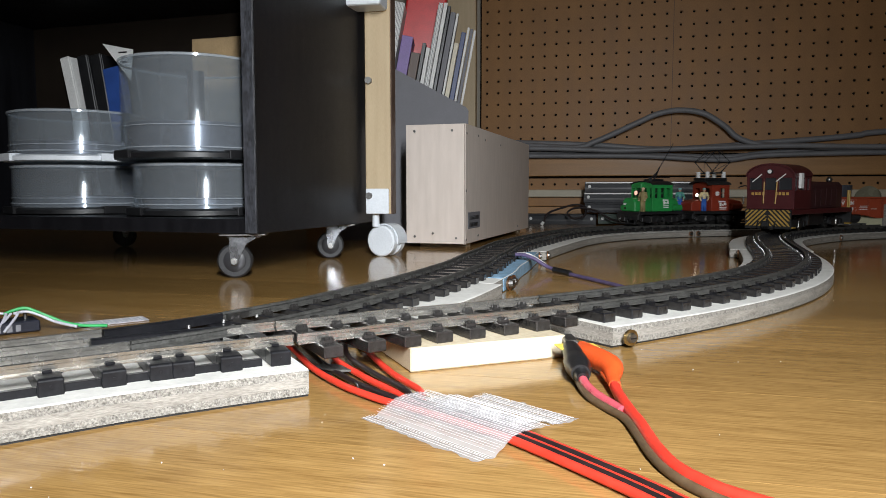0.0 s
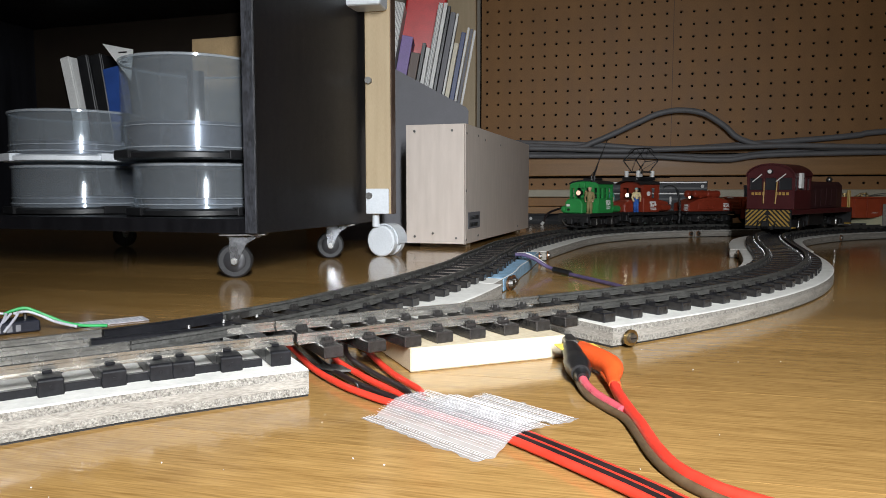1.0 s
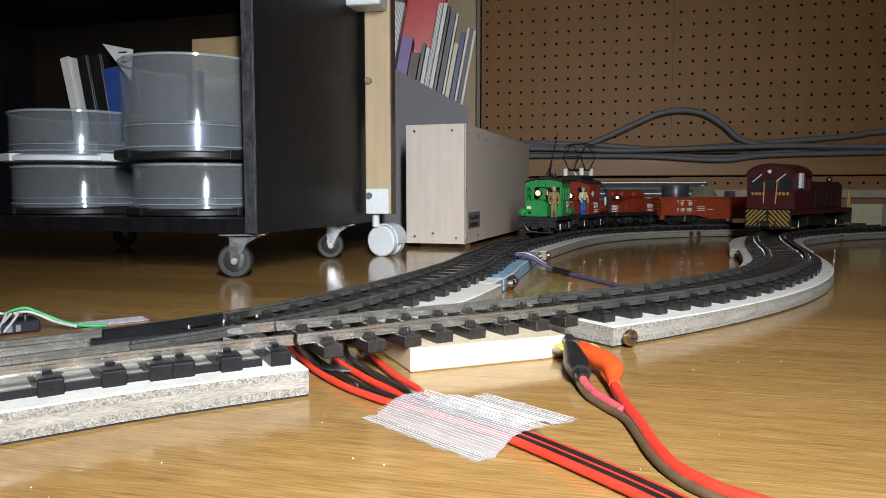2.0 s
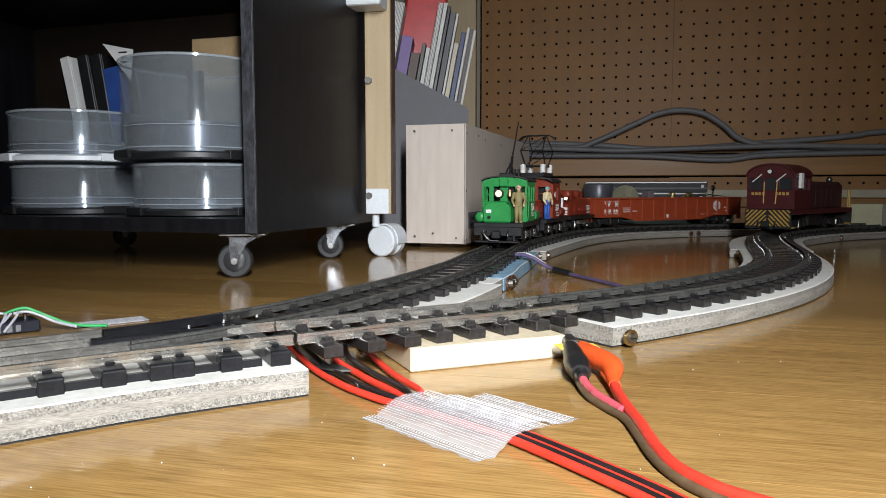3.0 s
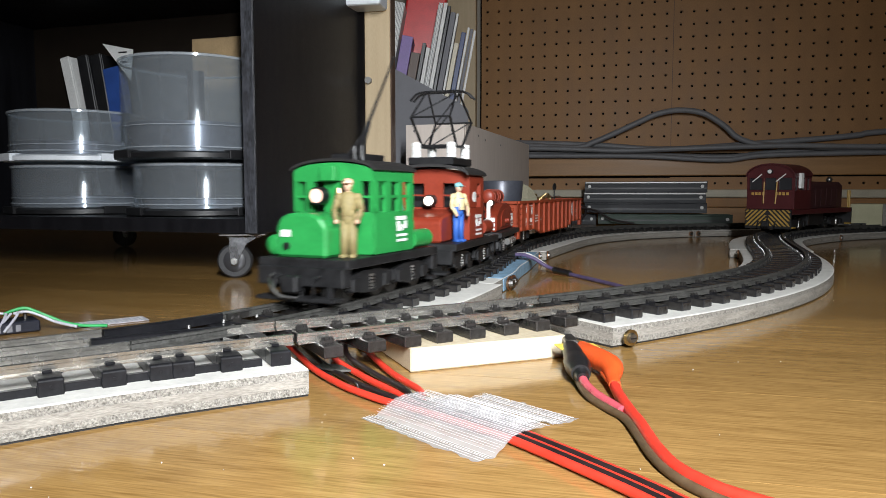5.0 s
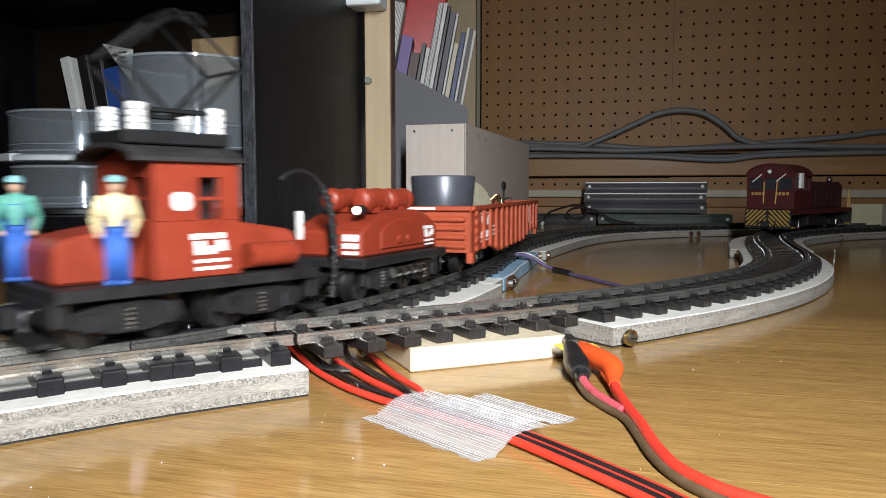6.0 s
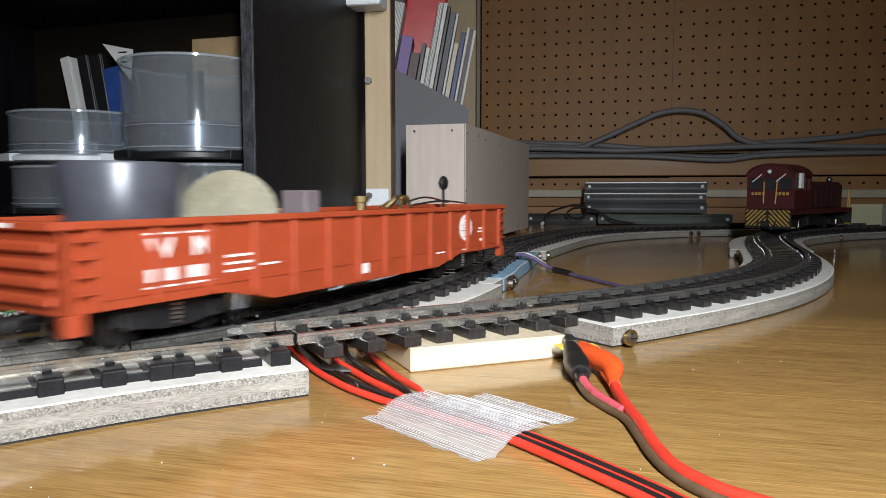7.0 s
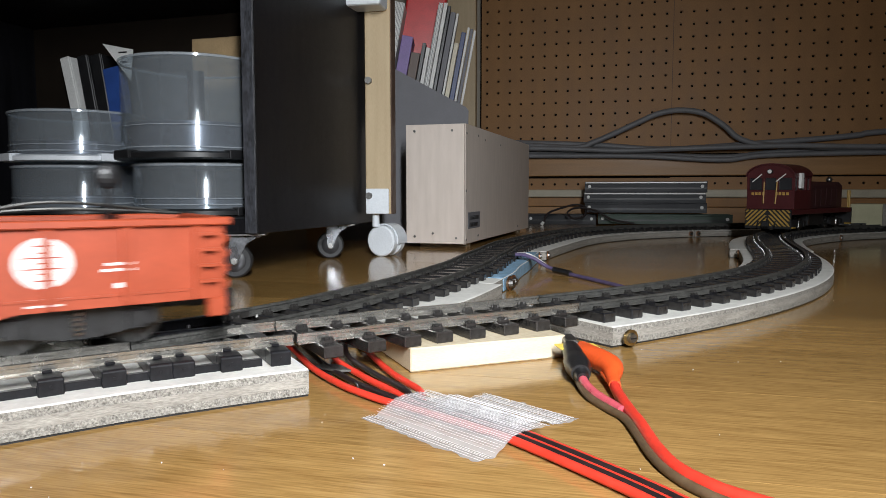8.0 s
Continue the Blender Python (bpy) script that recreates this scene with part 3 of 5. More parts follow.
# ---- things in the cabinet ----
def in_cabinet(x, y):
    m = pose(-136.9, 520, 0, 0, 0, -16.8) @ Vector((x, y, 0))
    return m.x, m.y


def disc_box(x, y, z, lid, base, discs, label, r=61.0):
    px, py = in_cabinet(x, y)
    b = thing("disc_box", label, "disc box", px, py, z, 20, group="disc spindle boxes")
    part("base", lathe(B(), [(0.1, 0), (r + 3, 0), (r + 5.5, 1), (r + 5.5, 4.6), (r + 3, 6), (0.1, 6)], 64), base, b, smooth=True)
    for a in range(4):
        q = box(B(), r - 4, r + 6.6, -12, 12, 0.3, 7.2, 0.6)
        bmesh.ops.rotate(q, matrix=Matrix.Rotation(radians(90 * a + 30), 3, "Z"), verts=q.verts)
        part("latch", q, base, b)
    t = 1.2
    part("lid", lathe(B(), [(r, 6.2), (r, 9), (r - 0.6, 9.6), (r - 0.9, lid - 2), (r - 2.4, lid), (0.1, lid + 0.6), (0.1, lid - 0.4), (r - 2.8, lid - 1.0), (r - 2.1, lid - 2.4), (r - t - 0.6, 9), (r - t, 6.2)], 72), "clear", b, "clear moulded lid", smooth=True)
    if discs:
        part("disc_pack", lathe(B(), [(7.5, 6.4), (60 - 1.6, 6.4), (60 - 1.6, 6.4 + discs), (7.5, 6.4 + discs)], 64), "silver", b, "stack of dark discs", smooth=True)
    for z, h in ((9.0, 1.2), (lid * 0.32, 0.8), (lid - 3.0, 2.2)):
        part("ridge", lathe(B(), [(r - 0.2, z), (r + 0.5, z + 0.2), (r + 0.5, z + h - 0.2), (r - 0.2, z + h)], 72), "clearedge", b, "moulded ridge", smooth=True)
    part("spindle", cyl(B(), (0, 0, 6), (0, 0, min(lid - 6, 80)), 7, seg=20), base, b)


disc_box(-243, 92, 44.9, 44, "black", 10, "clear disc spindle box with black base", 60.5)
disc_box(-104, 86, 44.9, 44, "black", 8, "clear disc spindle box with black base", 60.5)
disc_box(-244, 92, 91.5, 46, "white", 12, "clear disc spindle box with white base", 60.5)
disc_box(-107, 80, 91.5, 84, "black", 24, "tall clear disc spindle box half full", 62)


def case(x, y, w, h, lean, mat, label, d=130):
    px, py = in_cabinet(x, y)
    c = thing("disc_case", label, "disc case", px, py, 45, -16.8, group="leaning disc cases")
    m = pose(0, 0, 0, 0, lean, 0)
    part("spine", box(B(), 0, w, -1, 2, 0.2, h, 0.8, m), mat, c)
    part("cover", box(B(), 0.4, w - 0.4, 2.1, d * 0.35, 0.6, h - 0.4, 0.5, m), mat, c)


case(-310, 172, 12, 168, -12, "paper", "white disc case leaning in the cabinet", 100)
case(-295, 174, 13, 168, -10, "black", "black disc case leaning in the cabinet", 100)
case(-280, 174, 13, 168, -9, "black", "black disc case leaning in the cabinet", 100)
case(-265, 172, 22, 152, -9, "bluebook", "glossy blue disc case leaning in the cabinet", 100)
case(-241, 176, 12, 152, -8, "black", "black disc case leaning in the cabinet", 100)


def flyer():
    px, py = in_cabinet(-247, 160)
    c = thing("paper_sheet", "white printed paper sheet stuck behind the boxes", "paper", px, py, 45, -16.8)
    sh = part("sheet", prism(B(), [(-30, 174), (8, 166), (4, 134)], "xz", 0, 0.4), "paper", c)
    for k in range(4):
        part("print_bar", box(B(), -10 + 2 * k, 0, -0.3, 0.0, 163 - 5 * k, 164.6 - 5 * k), "black", sh)


flyer()


def carton():
    px, py = in_cabinet(-118, 190)
    c = thing("carton", "plain brown cardboard carton at the back of the cabinet", "carton", px, py, 45, -16.8)
    part("body", box(B(), -62, 52, -14, 22, 0, 176, 0.8), "cardboard", c)
    part("flap", box(B(), -60, 50, -15, -14.2, 150, 175, 0.2), "cardboard", c)


M["cardboard"] = material("cardboard", (0.36, 0.25, 0.13), 0.8, 0, 0.1, 60, 0.1)
carton()


# ---- file holder with books ----
def file_holder():
    f = thing("file_holder", "grey card magazine file with a slanted top", "magazine file", 0, 950, 0, 0)
    prof = [(-140, 0), (32, 0), (34, 172), (30, 177), (-64, 227), (-140, 262)]
    part("side", prism(B(), prof, "xz", 0, 2.2), "grey", f)
    part("side", prism(B(), prof, "xz", 92, 94.2), "grey", f)
    part("back", box(B(), -140, -137, 2.3, 91.9, 0, 262), "grey", f)
    part("front", box(B(), 30, 33, 2.3, 91.9, 0, 172), "grey", f)
    part("base", box(B(), -136.9, 29.9, 2.3, 91.9, 0.2, 2.4), "grey", f)


file_holder()


def book(x, w, top, mat, label, lean=10.5, depth=48, pages=False):
    b = thing("book", label, "book", x, 956, 2.6, 0, group="books in the magazine file")
    m = pose(0, 0, 0, 0, lean, 0)
    h = (top - 2.6) / math.cos(radians(lean))
    part("cover", box(B(), 0, w, 0, depth, w * 0.2, h, 0.5, m), mat, b)
    if mat == "paper" and w > 5:
        for k in range(int(w / 2)):
            part("page_block", box(B(), 0.7 + 2 * k, 1.2 + 2 * k, -0.3, -0.05, w * 0.25, h - 1, 0, m), "grey", b, "grey page edges")


WHITE = "thin white booklet leaning in the file"
for x, w, top, mat, label in ((-122, 14, 316, "paper", "white paper-covered booklet leaning in the file"), (-104, 15, 272, "violet", "violet booklet leaning in the file"),
                              (-88, 12, 250, "brown", "dark brown booklet leaning in the file"), (-75, 5, 262, "black", "thin black booklet leaning in the file"), (-69, 5, 256, "paper", WHITE),
                              (-63, 6, 314, "paper", WHITE), (-56, 5, 314, "paper", WHITE), (-50, 4, 310, "black", "thin black booklet leaning in the file"),
                              (-45, 7, 302, "grey", "grey patterned booklet leaning in the file"), (-37, 3, 300, "paper", WHITE), (-33, 6, 262, "cream", "cream booklet leaning in the file"),
                              (-26, 6, 276, "navy", "navy blue booklet leaning in the file"), (-19, 3, 282, "paper", WHITE), (-15, 4, 280, "grey", "grey booklet leaning in the file"), (-10, 3, 278, "paper", WHITE)):
    book(x, w, top, mat, label)
b = thing("book", "glossy red hardback at the back of the file", "book", -112, 1010, 2.6, 0)
part("cover", box(B(), 0, 56, 0, 24, 11, 380, 3, pose(0, 0, 0, 0, 10.5, 0)), "redbook", b)
part("side_panel", box(B(), -60, 59, 0, 20, 0, 520, 1), "beech", thing("wooden_panel", "tall beech panel standing by the wall", "panel", 0, 1290, 0, -10))


# ---- cables along the far wall ----
def wall_cable(pts, r, label):
    c = thing("wall_cable", label, "cable", WALL[0], WALL[1], 0, TURN, group="cables along the wall")
    part("sheath", tube(B(), pts, r, 12, 12), "cable", c, smooth=True)


wall_cable([(60, -26, 164), (120, -26, 161), (213, -26, 155), (247, -26, 165), (292, -26, 184), (336, -26, 204), (368, -26, 218), (400, -26, 225), (427, -26, 225), (454, -26, 220), (475, -26, 210), (502, -26, 190), (518, -26, 174), (538, -26, 163), (564, -26, 156), (620, -26, 152), (783, -26, 144), (1100, -26, 140)], 5.6, "grey cable that arches up from the bundle")
wall_cable([(40, -12, 170), (95, -12, 168), (247, -12, 161), (370, -12, 151), (468, -12, 153), (572, -12, 160), (672, -12, 166), (740, -12, 172), (786, -12, 178), (1100, -12, 200)], 5.5, "grey cable that rises along the wall")
wall_cable([(40, -38, 156), (127, -38, 154), (214, -38, 151), (304, -38, 147), (412, -38, 149), (517, -38, 151), (618, -38, 152), (780, -38, 148), (1100, -38, 146)], 5.0, "grey cable in the bundle")
wall_cable([(40, -13, 148), (125, -13, 147), (304, -13, 143), (414, -13, 136), (509, -13, 133), (581, -13, 140), (671, -13, 145), (785, -13, 147), (1100, -13, 147)], 5.5, "grey cable low in the bundle")
wall_cable([(40, -30, 140), (127, -30, 139), (337, -30, 136), (445, -30, 129), (508, -30, 127), (579, -30, 135), (781, -30, 138), (1100, -30, 138)], 5.0, "lowest grey cable of the bundle")


# ---- stacked channels by the wall ----
def channel(x0, x1, z0, z1, mat, label, y=-112):
    c = thing("channel", label, "metal channel", WALL[0], WALL[1], 0, TURN, group="stacked channels")
    h = z1 - z0
    prof = [(y, z0), (y + 34, z0), (y + 34, z1), (y + 31, z1), (y + 31, z0 + 3), (y + 3, z0 + 3), (y + 3, z1), (y, z1)]
    part("channel_body", prism(B(), prof, "yz", x0, x1, 0.3), mat, c)
    part("lip", box(B(), x0 + 1, x1 - 1, y - 1.4, y - 0.1, z1 - 3.4, z1 - 0.6, 0.3), "steel" if z0 > 40 else mat, c, "bright edge")
    part("groove", box(B(), x0 + 1, x1 - 1, y - 0.5, y - 0.1, z0 + h * 0.3, z0 + h * 0.45), "black", c)
    for x in (x0 + 9, x1 - 9):
        part("screw", cyl(B(), (x, y - 1.6, z0 + h * 0.55), (x, y + 1, z0 + h * 0.55), 3.1, seg=16), "decal", c, "round white screw cap")


channel(236, 461, 63.2, 84, "alu", "dark grey metal channel on top of the stack")
channel(234, 459, 43.4, 63, "alu", "dark grey metal channel in the stack")
channel(236, 461, 24.2, 43.2, "alu", "dark grey metal channel in the stack")
channel(262, 506, 3, 22, "dgreen", "dark green metal channel under the stack", -118)
channel(120, 258, 0, 20, "alu", "grey metal channel lying on the floor", -90)


def loose_lead():
    c = thing("loose_lead", "loop of black cable on the floor", "cable", WALL[0], WALL[1], 0, TURN)
    part("lead", tube(B(), [(160, -150, 3), (168, -150, 22), (190, -150, 32), (222, -148, 40), (240, -145, 34), (236, -145, 18), (216, -146, 14), (206, -148, 24), (222, -150, 34), (256, -150, 30), (290, -150, 12), (330, -150, 5)], 2.0, 8, 8), "black_wire", c, smooth=True)
    part("plug", cyl(B(), (157, -150, 1), (161, -150, 7), 3, seg=10), "paper", c)


loose_lead()


# ---- small joint screws, blocks and wiring ----
def joint_screw(x, y, z, rz, mat="brass", k=1.0):
    c = thing("joint_screw", "brass screw with washer in the board's edge", "screw", x, y, z, rz, group="joint screws")
    part("washer", cyl(B(), (0, 0, 0), (0, -1.0, 0), 3.6 * k, seg=20), mat, c)
    h = part("head", cyl(B(), (0, -1.0, 0), (0, -2.6 * k, 0), 2.4 * k, 1.9 * k, seg=16), "steel", c)
    part("slot", box(B(), -1.6 * k, 1.6 * k, -2.75 * k, -2.5 * k, -0.3, 0.3), "black", h)




def edge_screw(line, d, off, z, mat):
    p, t = line.at(d), line.way(d)
    n = Vector((t.y, -t.x, 0)) * (1 if off > 0 else -1)
    q = p + n * abs(off)
    joint_screw(q.x, q.y, z, math.degrees(math.atan2(n.y, n.x)) + 90, mat)


joint_screw(77.9, 290.5, 4.6, 25, "brass", 0.95)
joint_screw(43.7, 463.5, 4.8, 62, "copper", 1.35)
joint_screw(46.8, 470, 5.2, 62, "copper", 1.2)
edge_screw(left, 806, 32.3, 5, "copper")
edge_screw(left, 822, 38.1, 5, "copper")
edge_screw(left, 1294, 38.1, 5, "copper")
edge_screw(left, 1308, 38.1, 5, "copper")
edge_screw(right, 694, -32.1, 5, "copper")
edge_screw(right, 708, -34.0, 5, "copper")
edge_screw(right, 1030, 34.1, 5, "copper")


def blue_patch():
    c = thing("paint_patch", "pale blue painted strip on the track board", "paint")
    part("patch", sweep(B(), left.cut(600, 800, 0, PLY, 8), [(-31.4, 0.05), (-22, 0.05), (-22, 0.45), (-31.4, 0.45)]), "bluepaint", c)
    part("edge_patch", sweep(B(), left.cut(600, 800, 0, 0, 8), [(-32.4, 0.6), (-32.05, 0.6), (-32.05, 8.7), (-32.4, 8.7)]), "bluepaint", c)


blue_patch()


def far_block():
    c = thing("pale_block", "pale yellow-green foam block on the floor", "block", 633, 1100, 0, -40)
    part("body", box(B(), 0, 64, 0, 60, 0.2, 46, 1), "foam", c)
    part("pillar", box(B(), 44, 56, -3, -0.2, 0.2, 46, 0.5), "ply", c, "grey batten")


far_block()


def wire(name, label, pts, r, mat, group="layout wiring"):
    c = thing(name, label, "wire", group=group)
    part("insulation", tube(B(), pts, r, 12, 12), mat, c, smooth=True)


ZW = 1.7
FEED = [(-9, 203.5), (8, 187.5), (17.4, 177.6), (33, 156), (44, 139), (52, 122), (58, 100)]
for shift, z, mat, label, lead in ((0.0, 1.6, "red_wire", "red feed wire under the filament tape", [(-66, 285, 4), (-59, 274, 3.5), (-47, 250, 2), (-33, 228, 1.7), (-20, 213, 1.7)]),
                                   (1.8, 1.9, "black_wire", "black feed wire under the filament tape", [(-60, 288, 4), (-54, 275, 3.5), (-42, 252, 2), (-29, 231, 1.7), (-17, 214.5, 2.2)]),
                                   (3.4, 1.4, "red_wire", "second red feed wire in the bundle", [(-45, 285, 5), (-41, 262, 3), (-28, 239, 2), (-16, 221, 1.7)]),
                                   (5.0, 2.0, "black_wire", "second black feed wire in the bundle", [(-40, 285, 5), (-36, 264, 3), (-24, 242, 2), (-13, 223, 2.2)]),
                                   (6.6, 1.5, "red_wire", "third red feed wire in the bundle", [(-34, 285, 6), (-28.5, 268, 3.5), (-18, 243, 2), (-7.5, 222, 1.7)])):
    pts = lead + [(x + shift * 0.66 * (1 + 0.05 * k), y + shift * 0.66 * (1 - 0.05 * k), z) for k, (x, y) in enumerate(FEED)]
    wire("feed_wire", label, pts, 1.15 if mat == "red_wire" else 1.0, mat)


def terminal_lug():
    c = thing("terminal_lug", "flat dark metal terminal lug under the track", "terminal", -38, 248, 0, -28)
    part("tongue", prism(B(), [(-8, -3), (4, -3.4), (8, 0), (4, 3.4), (-8, 3)], "xy", 2.0, 2.8, 0.2), "raildark", c)
    part("support", box(B(), -6, 2, -2, 2, 0.05, 1.95, 0.2), "black", c)


terminal_lug()


def solder_scrap():
    c = thing("solder_scrap", "tiny bright curl of solder on the floor", "solder", -28.5, 226, 0)
    part("curl", tube(B(), [(0, 0, 0.5), (0.6, 0.8, 1.2), (0.2, 1.6, 2.2), (-0.5, 1.2, 2.8)], 0.4, 8, 5), "steel", c, smooth=True)


solder_scrap()


def filament_tape():
    """Two crossed pieces of ribbed tape that dip from the wires to the floor."""
    c = thing("filament_tape", "white ribbed filament tape over the feed wires", "tape")
    u, v = Vector((0.697, -0.717, 0)), Vector((0.717, 0.697, 0))
    mid = Vector((5.5, 196.5, 0))

    def height(a):
        return 0.25 + 3.3 * max(0.0, 1 - (a / 15.0) ** 2) ** 0.6

    def piece(name, n0, n1, a0, a1, lift, fray):
        rng = random.Random(3 + int(lift * 10))
        bm = B()
        na, nb = 44, 24
        grid = []
        for i in range(na + 1):
            a = a0 + (a1 - a0) * i / na
            row = []
            for j in range(nb + 1):
                b = n0 + (n1 - n0) * j / nb
                edge = rng.uniform(-fray, fray) if i in (0, na) else 0
                p = mid + v * (a + edge) + u * (b + 1.0 * math.sin(a * 0.35) * (j in (0, nb)))
                row.append(bm.verts.new((p.x, p.y, height(a) + lift + 0.12 * math.sin(a * 1.7) + 0.15 * math.sin(b * 0.5 + a * 0.3))))
            grid.append(row)
        for i in range(na):
            for j in range(nb):
                bm.faces.new((grid[i][j], grid[i + 1][j], grid[i + 1][j + 1], grid[i][j + 1]))
        bmesh.ops.solidify(bm, geom=bm.faces[:], thickness=0.15)
        ob = part(name, bm, "tape", c, "thin translucent tape", smooth=True)
        bm = B()
        k = a0 + 0.8
        while k < a1 - 0.5:
            pts = [mid + v * k + u * (n0 + (n1 - n0) * q / 12) + Vector((0, 0, height(k) + lift + 0.28 + 0.12 * math.sin(k * 1.7))) for q in range(13)]
            sweep(bm, pts, ring(0.045, 5))
            k += 0.95
        part("filament_weave", bm, "tapeline", ob, "raised white filaments", "stuff")

    piece("tape_piece", -21, 25, -20, 7, 0.25, 0.6)
    piece("tape_piece", -14, 21, -2, 25, 0.0, 1.4)


filament_tape()


def taper(bm, pts, radii, n=16, seg=8, flat=1.0):
    """A rounded body along a smooth line, its thickness given at each point."""
    line = smooth_line(pts, seg)
    rr = [v.x for v in smooth_line([(r, 0, 0) for r in radii], seg)]
    rings = []
    for i, p in enumerate(line):
        t = (line[min(i + 1, len(line) - 1)] - line[max(i - 1, 0)]).normalized()
        side = Vector((0, 0, 1)).cross(t).normalized()
        top = t.cross(side)
        rings.append([bm.verts.new(p + side * a * rr[i] + top * b * rr[i] * flat) for a, b in ring(1.0, n)])
    for p, q in zip(rings, rings[1:]):
        for k in range(n):
            bm.faces.new((p[k], p[(k + 1) % n], q[(k + 1) % n], q[k]))
    bm.faces.new(rings[0][::-1]), bm.faces.new(rings[-1])
    return bm


def clip_lead():
    c = thing("test_lead", "red and black test leads with crocodile clips", "test lead")
    part("red_boot", taper(B(), [(53.5, 268, 5.2), (54.5, 260, 5.0), (57.0, 251, 4.6), (58.6, 243.5, 4.3), (58.0, 237, 3.8), (56.6, 231, 3.2), (55.6, 224, 2.7)], [3.2, 3.9, 4.5, 4.4, 3.4, 2.4, 2.0], flat=0.85), "orange", c, "orange-red rubber boot", smooth=True)
    part("boot_fin", prism(B(), [(54.2, 240), (55.6, 240), (55.0, 228), (54.0, 231)], "xy", 2.0, 3.4, 0.3), "orange", c)
    boot = part("black_boot", taper(B(), [(48.6, 266, 5.6), (48.2, 259, 5.4), (47.6, 251, 5.0), (47.0, 244, 4.6)], [3.2, 3.7, 3.9, 3.6], flat=0.95), "black", c, "black rubber boot", smooth=True)
    part("boot_cup", taper(B(), [(47.3, 248, 4.8), (46.9, 241, 4.6), (46.3, 233, 4.3)], [4.4, 4.5, 3.3], flat=0.95), "black", boot, "flared black cup", smooth=True)
    part("boot_neck", taper(B(), [(46.4, 235, 4.2), (46.1, 229, 3.5)], [2.9, 2.1]), "black", boot, smooth=True)
    part("yellow_flag", prism(B(), [(42.6, 267), (44, 258.5), (47, 260), (59, 261), (58, 268.5), (50, 269)], "xy", 6.4, 7.0, 0.2), "yellow", c, "yellow tape flag")
    part("jaw", box(B(), 47, 52, 266, 280, 6, 8.5, 0.6), "steel", c)
    part("red_lead", tube(B(), [(55.8, 227, 2.8), (55.1, 219, 2.2), (54.6, 210, 2.0), (54.1, 199, 2.0), (54.0, 190, 2.0), (53.3, 179, 2), (52.9, 170, 2), (53.6, 158, 2), (57.2, 148.5, 2), (64, 140, 2), (90, 118, 2)], 1.75, 12, 12), "red_wire", c, smooth=True)
    part("pink_lead", tube(B(), [(46.1, 231, 3.6), (46.6, 224, 2.6), (48.0, 215, 2.1), (50.2, 207.5, 1.9), (52.0, 201, 1.7)], 1.5, 12, 10), "pink_wire", c, "faded red insulation", smooth=True)
    part("brown_lead", tube(B(), [(45.2, 231, 2.0), (45.3, 221, 1.4), (46.4, 213, 1.2), (49.0, 204, 1.2), (51.6, 195, 1.2), (51.4, 181, 1.2), (50.9, 168, 1.2), (51.8, 157, 1.2), (55.2, 147, 1.2), (62, 138, 1.2), (88, 116, 1.2)], 1.2, 12, 12), "brown_wire", c, smooth=True)


M["pink_wire"] = material("faded_red_insulation", (0.62, 0.10, 0.13), 0.3, 0, 0.1, 200)
clip_lead()


def purple_lead():
    c = thing("track_lead", "purple track lead with black shrink sleeve", "wire")
    part("lead", tube(B(), [(58, 570, 14.5), (66, 567, 14), (74, 563, 11), (82, 562, 6), (92, 550, 2.5), (104, 522, 1.6), (117, 480, 1.6), (122, 455, 1.6)], 1.5, 10, 10), "purple", c, smooth=True)
    part("lead", tube(B(), [(60, 574, 14.5), (69, 573, 14), (77, 568, 10), (84, 563, 5), (90, 553, 3)], 1.3, 10, 10), "paper", c, smooth=True)
    part("sleeve", tube(B(), [(88, 556, 3.4), (92, 550, 3), (97.5, 538, 2.4)], 2.4, 10, 6), "black", c, "black shrink sleeve", smooth=True)
    part("solder", cyl(B(), (52, 566, 14.4), (60, 571, 14.6), 1.4, seg=8), "steel", c)


purple_lead()


def floor_dust():
    """Small pale specks of dust and wood on the floor."""
    rng = random.Random(11)
    bm = B()
    for k in range(60):
        y = 120 + 500 * rng.random() ** 1.5
        x = rng.uniform(-0.62, 0.62) * y
        r = rng.uniform(0.07, 0.22)
        box(bm, -r, r, -r * 0.6, r * 0.6, 0.0, 0.15 + r * 0.3, 0, pose(x, y, 0.05, 0, 0, rng.uniform(0, 180)))
    ob = part("dust", bm, "paper")
    tagged(ob, "tiny pale dust specks scattered on the floor", "dust", kind="stuff")


floor_dust()


